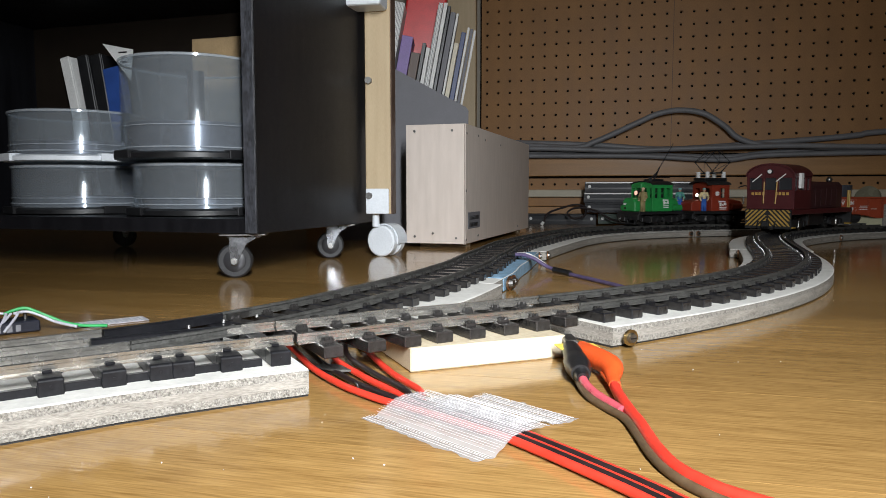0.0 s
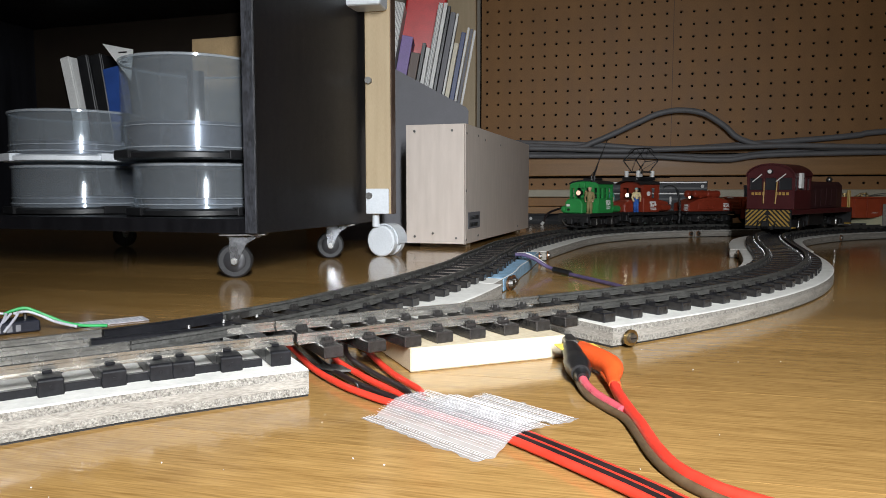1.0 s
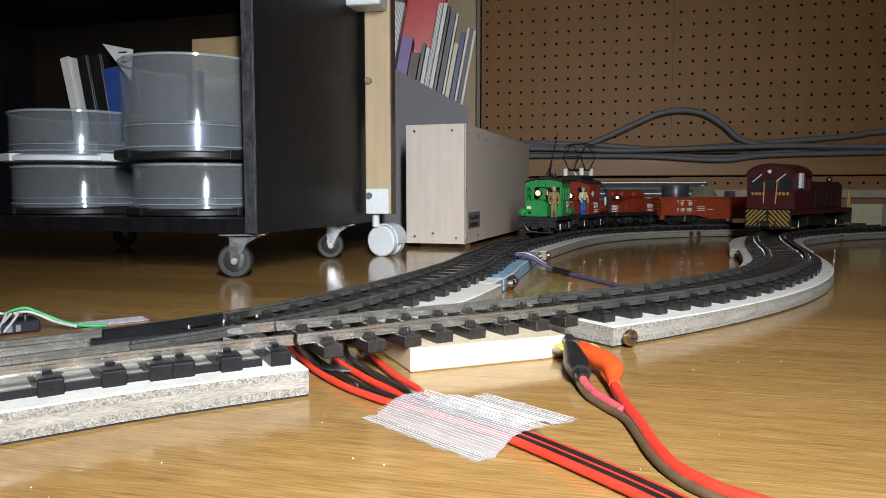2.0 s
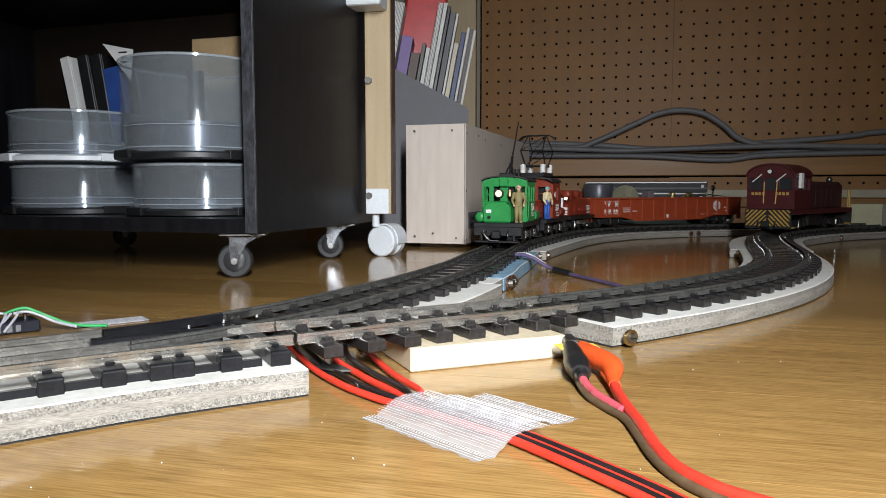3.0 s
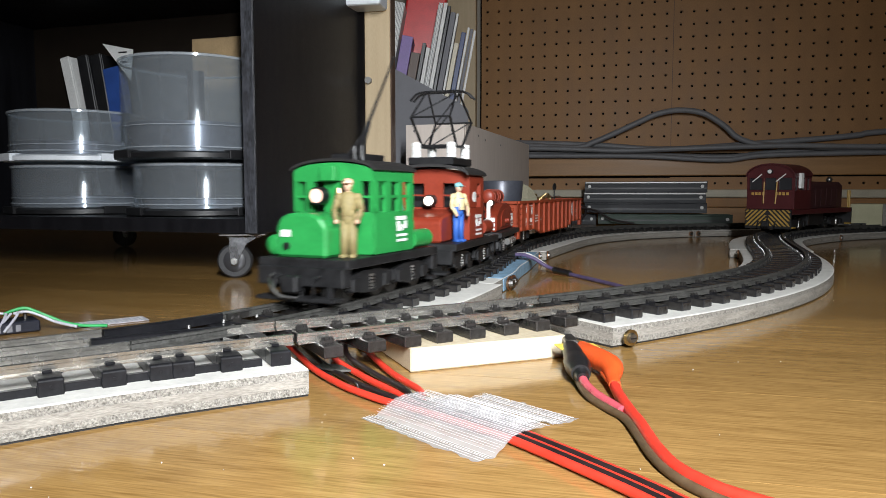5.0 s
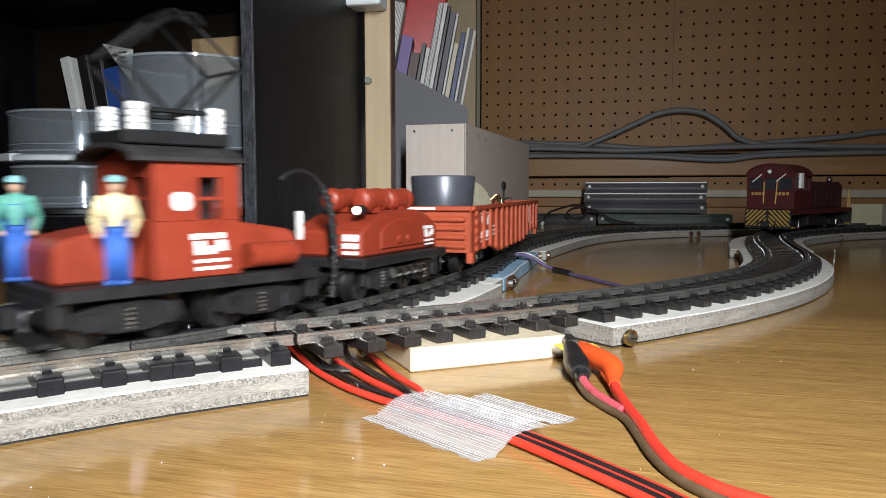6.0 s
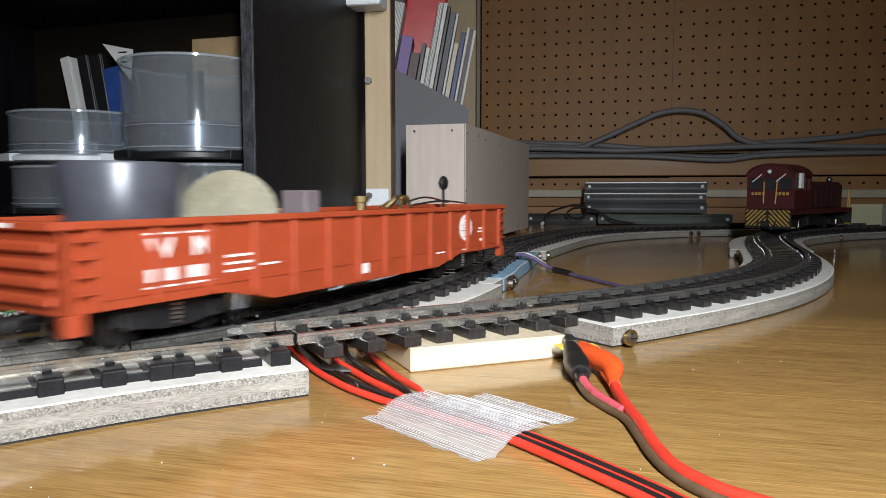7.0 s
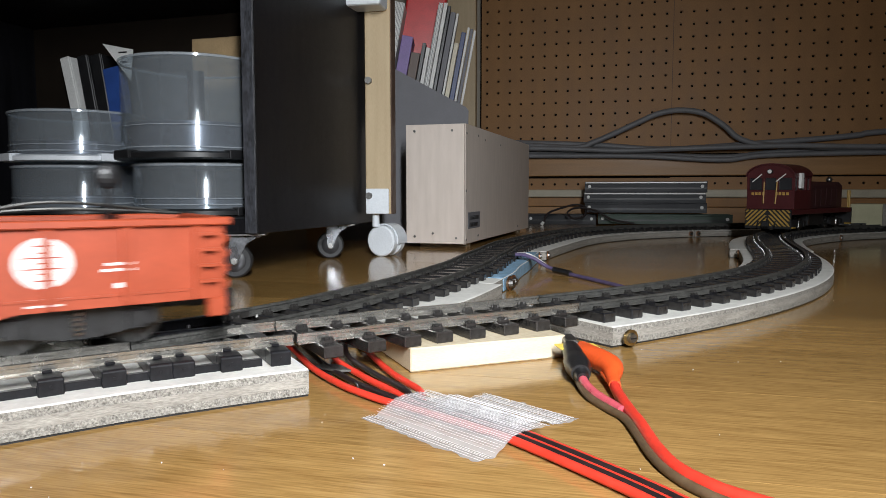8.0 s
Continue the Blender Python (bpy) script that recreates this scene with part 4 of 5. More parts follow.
def relay_box():
    c = thing("relay_box", "black relay box with grey and green leads", "relay", -188, 326, 0, 40)
    part("body", box(B(), -46, 0, 0, 16, 0.2, 5.6, 0.6), "navyblack", c, "dark blue-black case")
    for k, w in enumerate((2.4, 2.0, 2.6, 2.0)):
        part("print_bar", box(B(), -22 + 4 * k, -22 + 4 * k + w, -0.3, 0.0, 1.2, 4.2), "grey", c, "faint lettering")
    for k in (-24, -12, -5):
        part("pin", cyl(B(), (k, 6, 5.6), (k, 6, 8.5), 0.8, seg=8), "steel", c)
    part("green_lead", tube(B(), [(-14, 5, 9), (-9, 4, 10.8), (-5, 3, 11.2), (-2, 2, 9.8), (4, 0, 6.5), (10, -3, 3.4), (17, -7, 1.8), (26, -12, 1.4)], 0.75, 8, 8), "greenwire", c, smooth=True)
    part("grey_lead", tube(B(), [(-10, 4, 9), (-5, 2.5, 9.6), (0, 1, 7.6), (6, -2, 4.2), (14, -7, 1.6)], 0.7, 8, 8), "lead_grey", c, smooth=True)
    for p, q in (((-26, 6, 9), (-14, 4, 9.4)), ((-13, 4, 9.4), (-18, -1, 2.0)), ((-8, 3, 9.6), (-15, -1.4, 1.6)), ((-11, 4, 9.2), (-20, -1.4, 0.8))):
        part("grey_lead", tube(B(), [p, ((p[0] + q[0]) / 2 + 1, (p[1] + q[1]) / 2, (p[2] + q[2]) / 2 + 1.0), q], 0.6, 8, 6), "lead_grey", c, smooth=True)
    part("solder", ball(B(), (-25, 6, 9), 1.3), "steel", c, "blob of solder", smooth=True)


M["navyblack"] = material("blue_black_case", (0.012, 0.014, 0.024), 0.4, 0, 0.15, 80)
M["lead_grey"] = material("pale_grey_insulation", (0.42, 0.42, 0.47), 0.4, 0, 0.15, 200)
relay_box()


def mesh_plate():
    c = thing("mesh_plate", "thin perforated pale strip lying on the floor", "strip", -175.5, 333, 0, 38)
    part("plate", box(B(), 0, 34, 0, 13, 0.1, 0.7, 0.2), "lead_grey", c)
    bm = B()
    for i in range(14):
        for j in range(4):
            cyl(bm, (2 + i * 2.3, 2 + j * 3.0, 0.68), (2 + i * 2.3, 2 + j * 3.0, 0.74), 0.8, seg=8)
    part("holes", bm, "paper", c, "pale dots of the perforation")


mesh_plate()

# ---- train ----
def crowned(half, z0, z1, rise, n=10):
    """Section of a cab: straight sides and a cambered top, in (y, z)."""
    top = [(half * math.cos(math.pi * k / n), z1 + rise * math.sin(math.pi * k / n)) for k in range(n + 1)]
    return [(half, z0)] + top + [(-half, z0)]


def roof_shell(half, z, rise, t, n=14):
    """A thin cambered roof sheet, in (y, z)."""
    out = [(half * math.cos(math.pi * k / n), z + rise * math.sin(math.pi * k / n)) for k in range(n + 1)]
    inn = [((half - t) * math.cos(math.pi * k / n), z - t * 0.4 + (rise - t) * math.sin(math.pi * k / n)) for k in range(n, -1, -1)]
    return out + inn


def wheelsets(car, xs, r=8.0):
    out = []
    for x in xs:
        bm = B()
        for y in (-12.2, 12.2):
            s = 1 if y > 0 else -1
            cyl(bm, (0, y - 2.2, 0), (0, y + 2.2, 0), r, seg=24)
            cyl(bm, (0, y - s * 2.2, 0), (0, y - s * 3.4, 0), r + 1.2, seg=24)
            for k in range(6):
                a = math.pi / 3 * k
                cyl(bm, (0.55 * r * math.cos(a), y + s * 2.1, 0.55 * r * math.sin(a)), (0.55 * r * math.cos(a), y + s * 2.7, 0.55 * r * math.sin(a)), 1.0, seg=6)
        cyl(bm, (0, -17, 0), (0, 17, 0), 1.4, seg=8)
        w = part("wheelset", bm, "wheeldark", car, "dull metal wheels on an axle")
        w.matrix_basis = pose(x * MM, 0, r * MM)
        out.append((w, x, r))
    return out


def truck(car, x, wb, side=18.5):
    bm = B()
    for y in (-side, side):
        prism(bm, [(x - wb / 2 - 6, 7), (x - wb / 2 - 5, 12), (x - 7, 14), (x + 7, 14), (x + wb / 2 + 5, 12), (x + wb / 2 + 6, 7), (x + wb / 2 - 5, 5), (x + 5, 4), (x - 5, 4), (x - wb / 2 + 5, 5)], "xz", y - 1.3, y + 1.3, 0.3)
        for d in (-wb / 2, wb / 2):
            box(bm, x + d - 3, x + d + 3, y - 2.4, y + 2.4, 5.5, 11.5, 0.4)
    box(bm, x - 5, x + 5, -side, side, 9, 14, 0.5)
    part("truck", bm, "underframe", car, "black sprung truck frame")
    for y in (-side, side):
        s = 1 if y > 0 else -1
        for d in (-3.2, 0, 3.2):
            bm = B()
            for k in range(5):
                cyl(bm, (x + d, y + s * 1.6, 5.2 + k * 1.5), (x + d, y + s * 1.6, 6.1 + k * 1.5), 1.3, seg=8)
            part("spring", bm, "wheel", car, "bright coil spring") if d == 0 else bm.free()


def block(car, name, mat, *a, bevel=0.4, label=""):
    return part(name, box(B(), *a, bevel), mat, car, label)


def green_engine():
    c = thing("electric_engine", "bright green model electric engine with trolley pole", "model train", group="moving train")
    block(c, "deck", "underframe", -36, 50, -23, 23, 16, 20, label="black running deck")
    block(c, "pilot", "underframe", 46, 52, -22, 22, 8.5, 16.5, label="black pilot beam")
    block(c, "pilot", "underframe", -38, -32, -22, 22, 8.5, 16.5)
    for s, o in ((1, 0), (-1, 14)):
        block(c, "footboard", "underframe", o + min(s * 49, s * 56), o + max(s * 49, s * 56), -20, 20, 2.5, 4.2, bevel=0.3)
        for y in (-15, 0, 15):
            block(c, "pilot_strut", "underframe", o + min(s * 50, s * 52), o + max(s * 50, s * 52), y - 1, y + 1, 4, 9, bevel=0.2)
        part("hood", prism(B(), [(-15, 20.2), (11, 20.2), (11, 33), (8, 37.5), (3, 39.2), (-8, 39.2), (-12.5, 37.5), (-15, 33)], "yz", o + min(s * 26, s * 48), o + max(s * 26, s * 48), 1.2), "green", c, "green sloping hood")
        for y in ((-18.5,) if s > 0 else (-18.5, 18.5)):
            bm = cyl(B(), (s * 26 + o, y, 25), (s * 44 + o, y, 25), 4.6, seg=20)
            ball(bm, (s * 44 + o, y, 25), 4.6, 0.45)
            part("air_tank", bm, "green", c, smooth=True)
    cab_body(c, "green", -12, 26, 21.5, 20.2, 57, 4.5, [(-19.5, -14.8), (-10.5, -4.5), (3.2, 9.8), (14.8, 19.3)], [(-8, -1), (3, 10), (15, 21)], 39.2, 53)
    part("roof", prism(B(), roof_shell(22.6, 58.0, 5.4, 0.9), "yz", -13.4, 27.2), "roof", c, "black cambered roof")
    part("headlight_bracket", box(B(), 26.2, 31, -4, 4, 53, 60, 0.5), "green", c)
    lampat(c, 33, -4.0, 46.5, 4.0, "lampred")
    part("bell", cyl(B(), (30, 6, 44), (30, 6, 50), 2.6, 1.2), "copper", c, "bronze bell")
    part("pole_base", box(B(), -8, 16, -8, 8, 62.4, 66, 0.8), "black", c, "black trolley base")
    bm = cyl(B(), (4, 0, 65), (-6, -0, 82), 1.6, 1.2)
    cyl(bm, (-6, 0, 82), (-32, 0, 118), 0.8, 0.5, 8)
    cyl(bm, (8, 3, 66), (-5, 0, 79), 0.7, seg=6)
    cyl(bm, (8, -3, 66), (-5, 0, 79), 0.7, seg=6)
    part("trolley_pole", bm, "black", c, "thin black trolley pole")
    for x, y in ((20, 8), (20, 12)):
        part("whistle", cyl(B(), (x, y, 61), (x, y, 69), 1.2, seg=10), "black", c)
    emblem(c, 0, 11, 25, 37, 21.6)
    part("hood_number", box(B(), 48.05, 48.4, -12, -7, 29, 32), "decal", c, "small white number block")
    part("hood_lamp", cyl(B(), (48, -9, 25), (49, -9, 25), 1.6, seg=14), "black", c)
    part("hand_rail", tube(B(), [(27, 21.9, 21), (27.6, 23, 28), (27.6, 23, 50), (27, 21.9, 54)], 0.5, 6, 5), "green", c)
    part("pipe", tube(B(), [(52, -14, 13), (57, -12, 11), (58, -6, 5), (56, 2, 4)], 0.8, 6, 6), "steel", c, "bent grey pipe")
    figure(c, 38, 16, 20, "khaki", "khaki", "skin", "skin", 20)
    coupler(c, 52), coupler(c, -38)
    truck(c, 26, 27), truck(c, -13, 25)
    return c, wheelsets(c, (39.5, 12.5, -1, -25.5))


def cab_body(c, mat, x0, x1, half, z0, z1, rise, fronts, sides, za, zb):
    """A cab whose walls are built round real window openings; fronts: gaps across, sides: gaps along."""
    part("cab_floor_wall", box(B(), x0, x1, -half, half, z0, za, 0.4), mat, c, "lower cab walls")
    part("cab_header", prism(B(), crowned(half, zb, z1, rise), "yz", x0, x1), mat, c, "cab header under the roof")
    mid = (za + zb) / 2
    bm = B()
    for x in (x0, x1 - 2.4):
        edges = [-half] + [v for g in fronts for v in g] + [half]
        for a, b in zip(edges[::2], edges[1::2]):
            box(bm, x, x + 2.4, a, b, za - 0.05, zb + 0.05)
        for a, b in fronts:
            box(bm, x + 0.5, x + 1.9, a - 0.05, b + 0.05, mid - 0.5, mid + 0.5)
    for y in (-half, half - 2.4):
        edges = [x0 + 2.45] + [v for g in sides for v in g] + [x1 - 2.45]
        for a, b in zip(edges[::2], edges[1::2]):
            box(bm, a, b, y, y + 2.4, za - 0.05, zb + 0.05)
        for a, b in sides:
            box(bm, a - 0.05, b + 0.05, y + 0.5, y + 1.9, mid - 0.6, mid + 0.6)
    pieces("window_post", bm, mat, c)
    part("cab_core", box(B(), x0 + 7, x1 - 7, -half + 7, half - 7, za, zb), "black", c, "dark cab interior")


def lampat(c, x, y, z, r, mat):
    bm = cyl(B(), (x - 5, y, z), (x, y, z), r, seg=20)
    h = part("headlight", bm, "black", c, "black headlight casing")
    part("lens", cyl(B(), (x - 0.2, y, z), (x + 0.4, y, z), r * 0.78, seg=20), mat, h, "glowing lens")


def emblem(c, x, w, z0, z1, half):
    """White emblem of two slanted linked shapes over two thin lettering bars, on both sides."""
    h = z1 - z0
    for s in (1, -1):
        bm = B()
        y0, y1 = sorted((s * half, s * (half + 0.25)))

        def bar(a, b, u, v, lean=0.08):
            prism(bm, [(x - s * w * (a - lean * u), z0 + h * u), (x - s * w * (b - lean * u), z0 + h * u), (x - s * w * (b - lean * v), z0 + h * v), (x - s * w * (a - lean * v), z0 + h * v)], "xz", y0, y1)
        bar(-0.46, 0.46, 0.84, 1.0, 0.12)
        bar(-0.40, -0.12, 0.42, 0.80, 0.12)
        bar(-0.02, 0.14, 0.42, 0.66, 0.12)
        bar(0.22, 0.48, 0.50, 0.80, 0.12)
        bar(-0.46, 0.44, 0.20, 0.30, 0.02)
        bar(-0.46, 0.44, 0.0, 0.10, 0.02)
        part("emblem", bm, "decal", c, "white emblem and unreadable lettering")


def coupler(c, x):
    s = 1 if x > 0 else -1
    bm = box(B(), min(x - s * 8, x + s * 4), max(x - s * 8, x + s * 4), -2, 2, 8, 12, 0.4)
    box(bm, min(x + s * 3, x + s * 8), max(x + s * 3, x + s * 8), -4, 4, 6.5, 13.5, 0.8)
    part("coupler", bm, "underframe", c)
    for y in (-10, 10):
        part("hose", tube(B(), [(x - s * 3, y, 13), (x + s * 3, y, 12), (x + s * 4, y, 6), (x + s * 2, y * 0.8, 3.5)], 0.7, 6, 5), "black", c, "thin air hose")


def figure(c, x, y, z, legs, shirt, head, cap="black", turn=0.0):
    """A painted toy figure as plain stacked shapes, one mesh."""
    bm = B()
    for d in (-2.0, 2.0):
        cyl(bm, (0, d, 0.6), (0, d * 0.75, 16), 1.7, 2.2, 10)
        box(bm, -1.8, 3.4, d - 1.4, d + 1.4, 0, 1.6, 0.4)
    ball(bm, (0, 0, 18), 3.6, 0.8, 1.0, 1.2)
    prism(bm, [(-2.2, 18), (2.2, 18), (2.0, 25), (-2.0, 25)], "yz", 2.2, 3.3, 0.3)
    n = len(bm.faces)
    ball(bm, (0, 0, 23.6), 4.2, 0.72, 1.0, 1.25)
    for d in (-1, 1):
        cyl(bm, (0, d * 4.2, 26.2), (0.8, d * 6.0, 20.4), 1.5, 1.35, 8)
        ball(bm, (0, d * 4.0, 26.0), 1.9)
        cyl(bm, (0.8, d * 6.0, 20.6), (3.2, d * 4.6, 16.2), 1.35, 1.0, 8)
    n2 = len(bm.faces)
    ball(bm, (0.2, 0, 31.0), 2.2, 1, 0.88, 1.2)
    cyl(bm, (0, 0, 27.6), (0, 0, 29.6), 1.2, seg=8)
    for d in (-1, 1):
        ball(bm, (3.4, d * 4.5, 15.6), 1.1)
    n3 = len(bm.faces)
    ball(bm, (0, 0, 32.4), 2.5, 1.0, 0.95, 0.72)
    box(bm, 0.6, 4.0, -1.7, 1.7, 31.8, 32.3, 0.2)
    bm.faces.ensure_lookup_table()
    for i, f in enumerate(bm.faces):
        f.material_index = 0 if i < n else 1 if i < n2 else 2 if i < n3 else 3
        f.smooth = True
    bmesh.ops.transform(bm, matrix=pose(x, y, z, 0, 0, turn), verts=bm.verts)
    ob = part("toy_figure", bm, legs, c, "painted toy figure")
    for k in (shirt, head, cap):
        ob.data.materials.append(M[k])
    return ob


def red_engine():
    c = thing("electric_engine", "red model steeple-cab electric engine with pantograph", "model train", group="moving train")
    block(c, "deck", "underframe", -47, 47, -24, 24, 15.5, 19.5, label="black running deck")
    block(c, "pilot", "underframe", 43, 48, -22, 22, 8, 16, label="black pilot beam")
    block(c, "pilot", "underframe", -48, -43, -22, 22, 8, 16)
    for s in (1, -1):
        block(c, "footboard", "underframe", min(s * 46, s * 52), max(s * 46, s * 52), -20, 20, 2.5, 4.2, bevel=0.3)
        prof = [(s * 17, 19.7), (s * 44, 19.7), (s * 44, 31), (s * 41, 34), (s * 17, 38)]
        part("hood", prism(B(), prof if s > 0 else prof[::-1], "xz", -14, 14, 1.0), "redpaint", c, "red sloping hood")
        bm = cyl(B(), (s * 19, 18.5, 25.5), (s * 38, 18.5, 25.5), 4.6, seg=20)
        ball(bm, (s * 38, 18.5, 25.5), 4.6, 0.4)
        if s < 0:
            part("air_tank", bm, "redpaint", c, smooth=True)
        else:
            bm.free()
    cab_body(c, "redpaint", -14, 16.4, 22.5, 19.7, 57, 5.0, [(-17, -6), (6, 17)], [(-6.8, 1.0)], 39, 53.2)
    part("roof", prism(B(), roof_shell(24.2, 58.2, 6.4, 1.2), "yz", -15.5, 24), "roof", c, "black cambered roof")
    lampat(c, 25, 0, 43, 3.6, "lamp")
    part("roof_platform", box(B(), -16, 22, -14, 14, 64, 68.5, 0.5), "black", c, "black pantograph platform")
    for x in (-12, 16):
        for y in (-11, 11):
            bm = B()
            for k in range(4):
                cyl(bm, (x, y, 68.6 + k * 2.2), (x, y, 70.5 + k * 2.2), 2.9, seg=14)
                cyl(bm, (x, y, 70.4 + k * 2.2), (x, y, 70.9 + k * 2.2), 2.3, seg=10)
            part("insulator", bm, "decal", c, "white ribbed insulator")
    bm = B()
    for y in (-11, 11):
        for s in (1, -1):
            cyl(bm, (s * 6, y, 76), (s * 22, y * 1.1, 92), 0.8, seg=6)
            cyl(bm, (s * 22, y * 1.1, 92), (s * 3, y * 0.9, 108), 0.6, seg=6)
    for s in (1, -1):
        cyl(bm, (s * 22, -12, 92), (s * 22, 12, 92), 0.6, seg=6)
        cyl(bm, (s * 6, -11, 76), (s * 22, 11, 92), 0.4, seg=6)
        cyl(bm, (s * 22, -12, 92), (s * 3, 10, 108), 0.4, seg=6)
        tube(bm, [(s * 3, -20, 104), (s * 3, -14, 108.5), (s * 3, 0, 109), (s * 3, 14, 108.5), (s * 3, 20, 104)], 0.7, 6, 5)
    for y in (-11, 11):
        cyl(bm, (-12, y, 75.5), (12, y, 75.5), 0.9, seg=6)
    for s in (-1, 1):
        cyl(bm, (s * 6, -11, 76), (s * 6, 11, 76), 0.9, seg=6)
    pieces("pantograph_rod", bm, "black", c)
    emblem(c, -3.2, 13, 22, 34.5, 22.6)
    for s in (1, -1):
        y0, y1 = sorted((s * 22.6, s * 22.9))
        part("number_plate", prism(B(), [(4, 43.6), (5.4, 42.2), (9, 42.2), (10.4, 43.6), (10.4, 46.9), (9, 48.3), (5.4, 48.3), (4, 46.9)], "xz", y0, y1), "decal", c, "white eight-sided number plate")
    figure(c, 27, 19, 19.5, "blue", "cream2", "skin", "capblue", 60)
    figure(c, 45, -14, 19.5, "blue", "teal", "skin", "capblue", 70)
    coupler(c, 48), coupler(c, -48)
    truck(c, 24, 24), truck(c, -24, 24)
    part("step", box(B(), -43, -41.6, 17, 19.4, 30, 41, 0.2), "decal", c, "white marker stripe")
    return c, wheelsets(c, (36, 12, -12, -36))


def slug():
    c = thing("slug_unit", "low red model slug unit with air tanks on top", "model train", group="moving train")
    block(c, "deck", "underframe", -42, 42, -23, 23, 15, 19, label="black running deck")
    prof = [(-40, 19.2), (36, 19.2), (36, 30.5), (26, 34.5), (16, 37.5), (4, 39.5), (-16, 39.5), (-30, 36.5), (-40, 31)]
    body = part("body", prism(B(), prof, "xz", -18, 18, 1.0), "redpaint", c, "red body with curved top")
    for s in (1, -1):
        y0, y1 = sorted((s * 18, s * 18.9))
        inner = [(-36, 22), (20, 22), (20, 30), (14, 33.5), (3, 35.5), (-15, 35.5), (-28, 33), (-36, 28.5)]
        part("side_panel", prism(B(), inner, "xz", y0, y1, 0.4), "redpaint", body)
        for x in (-6, 3):
            ya, yb = sorted((s * 18.8, s * 20.2))
            part("side_knob", cyl(B(), (x, ya, 26), (x, yb, 26), 1.8, seg=12), "redpaint", body)
    for y in (-8.5, 8.5):
        for x0, x1 in ((-22, -2), (2, 21)):
            bm = cyl(B(), (x0, y, 44.5), (x1, y, 44.5), 5.2, seg=22)
            ball(bm, (x1, y, 44.5), 5.2, 0.4), ball(bm, (x0, y, 44.5), 5.2, 0.4)
            tank = part("air_tank", bm, "redpaint", c, "red air tank", smooth=True)
            for x in (x0 + 3, x1 - 3):
                part("tank_strap", cyl(B(), (x - 0.8, y, 44.5), (x + 0.8, y, 44.5), 5.6, seg=22), "redpaint", tank)
            part("tank_saddle", box(B(), (x0 + x1) / 2 - 2, (x0 + x1) / 2 + 2, y - 4, y + 4, 38.5, 42), "redpaint", c)
    for s in (1, -1):
        for x in (-12, -3, 5, 14):
            part("brake_cylinder", cyl(B(), (x - 2.6, s * 22.5, 11), (x + 2.6, s * 22.5, 11), 2.4, seg=14), "wheel", c, "bright brake cylinder")
    for x in (-29,):
        emblem(c, x, 11, 21, 31, 19.0 if x < 0 else 18.1)
    bm = B()
    for z0, z1 in ((26.5, 29.5), (23.2, 25.6), (20.5, 22)):
        box(bm, 36.1, 36.5, 8.4, 16.6, z0, z1)
    part("emblem", bm, "decal", c, "white emblem on the end")
    lampat(c, 30, 12, 40, 2.4, "lamp")
    line = smooth_line([(46, 9, 3), (45, 9.5, 10), (44.5, 9.5, 24), (45.5, 8.5, 40), (48, 6, 51)], 7)
    bm = tube(B(), line, 1.5, 8, 2)
    part("corrugated_hose", bm, "black", c, "black corrugated cable hose")
    for p, q in zip(line[::2], line[1::2]):
        part("hose_rib", cyl(B(), p, p + (q - p).normalized() * 1.1, 2.3, seg=10), "black", c)
    part("jumper_cable", tube(B(), [(48, 6, 51), (51, 4, 55), (57, 1, 57), (63, -1, 55.5), (66, -2, 53)], 0.9, 8, 6), "black", c, "thin black jumper cable", smooth=True)
    coupler(c, 42), coupler(c, -42)
    truck(c, 21, 22), truck(c, -21, 22)
    return c, wheelsets(c, (32, 10, -10, -32), 7.5)


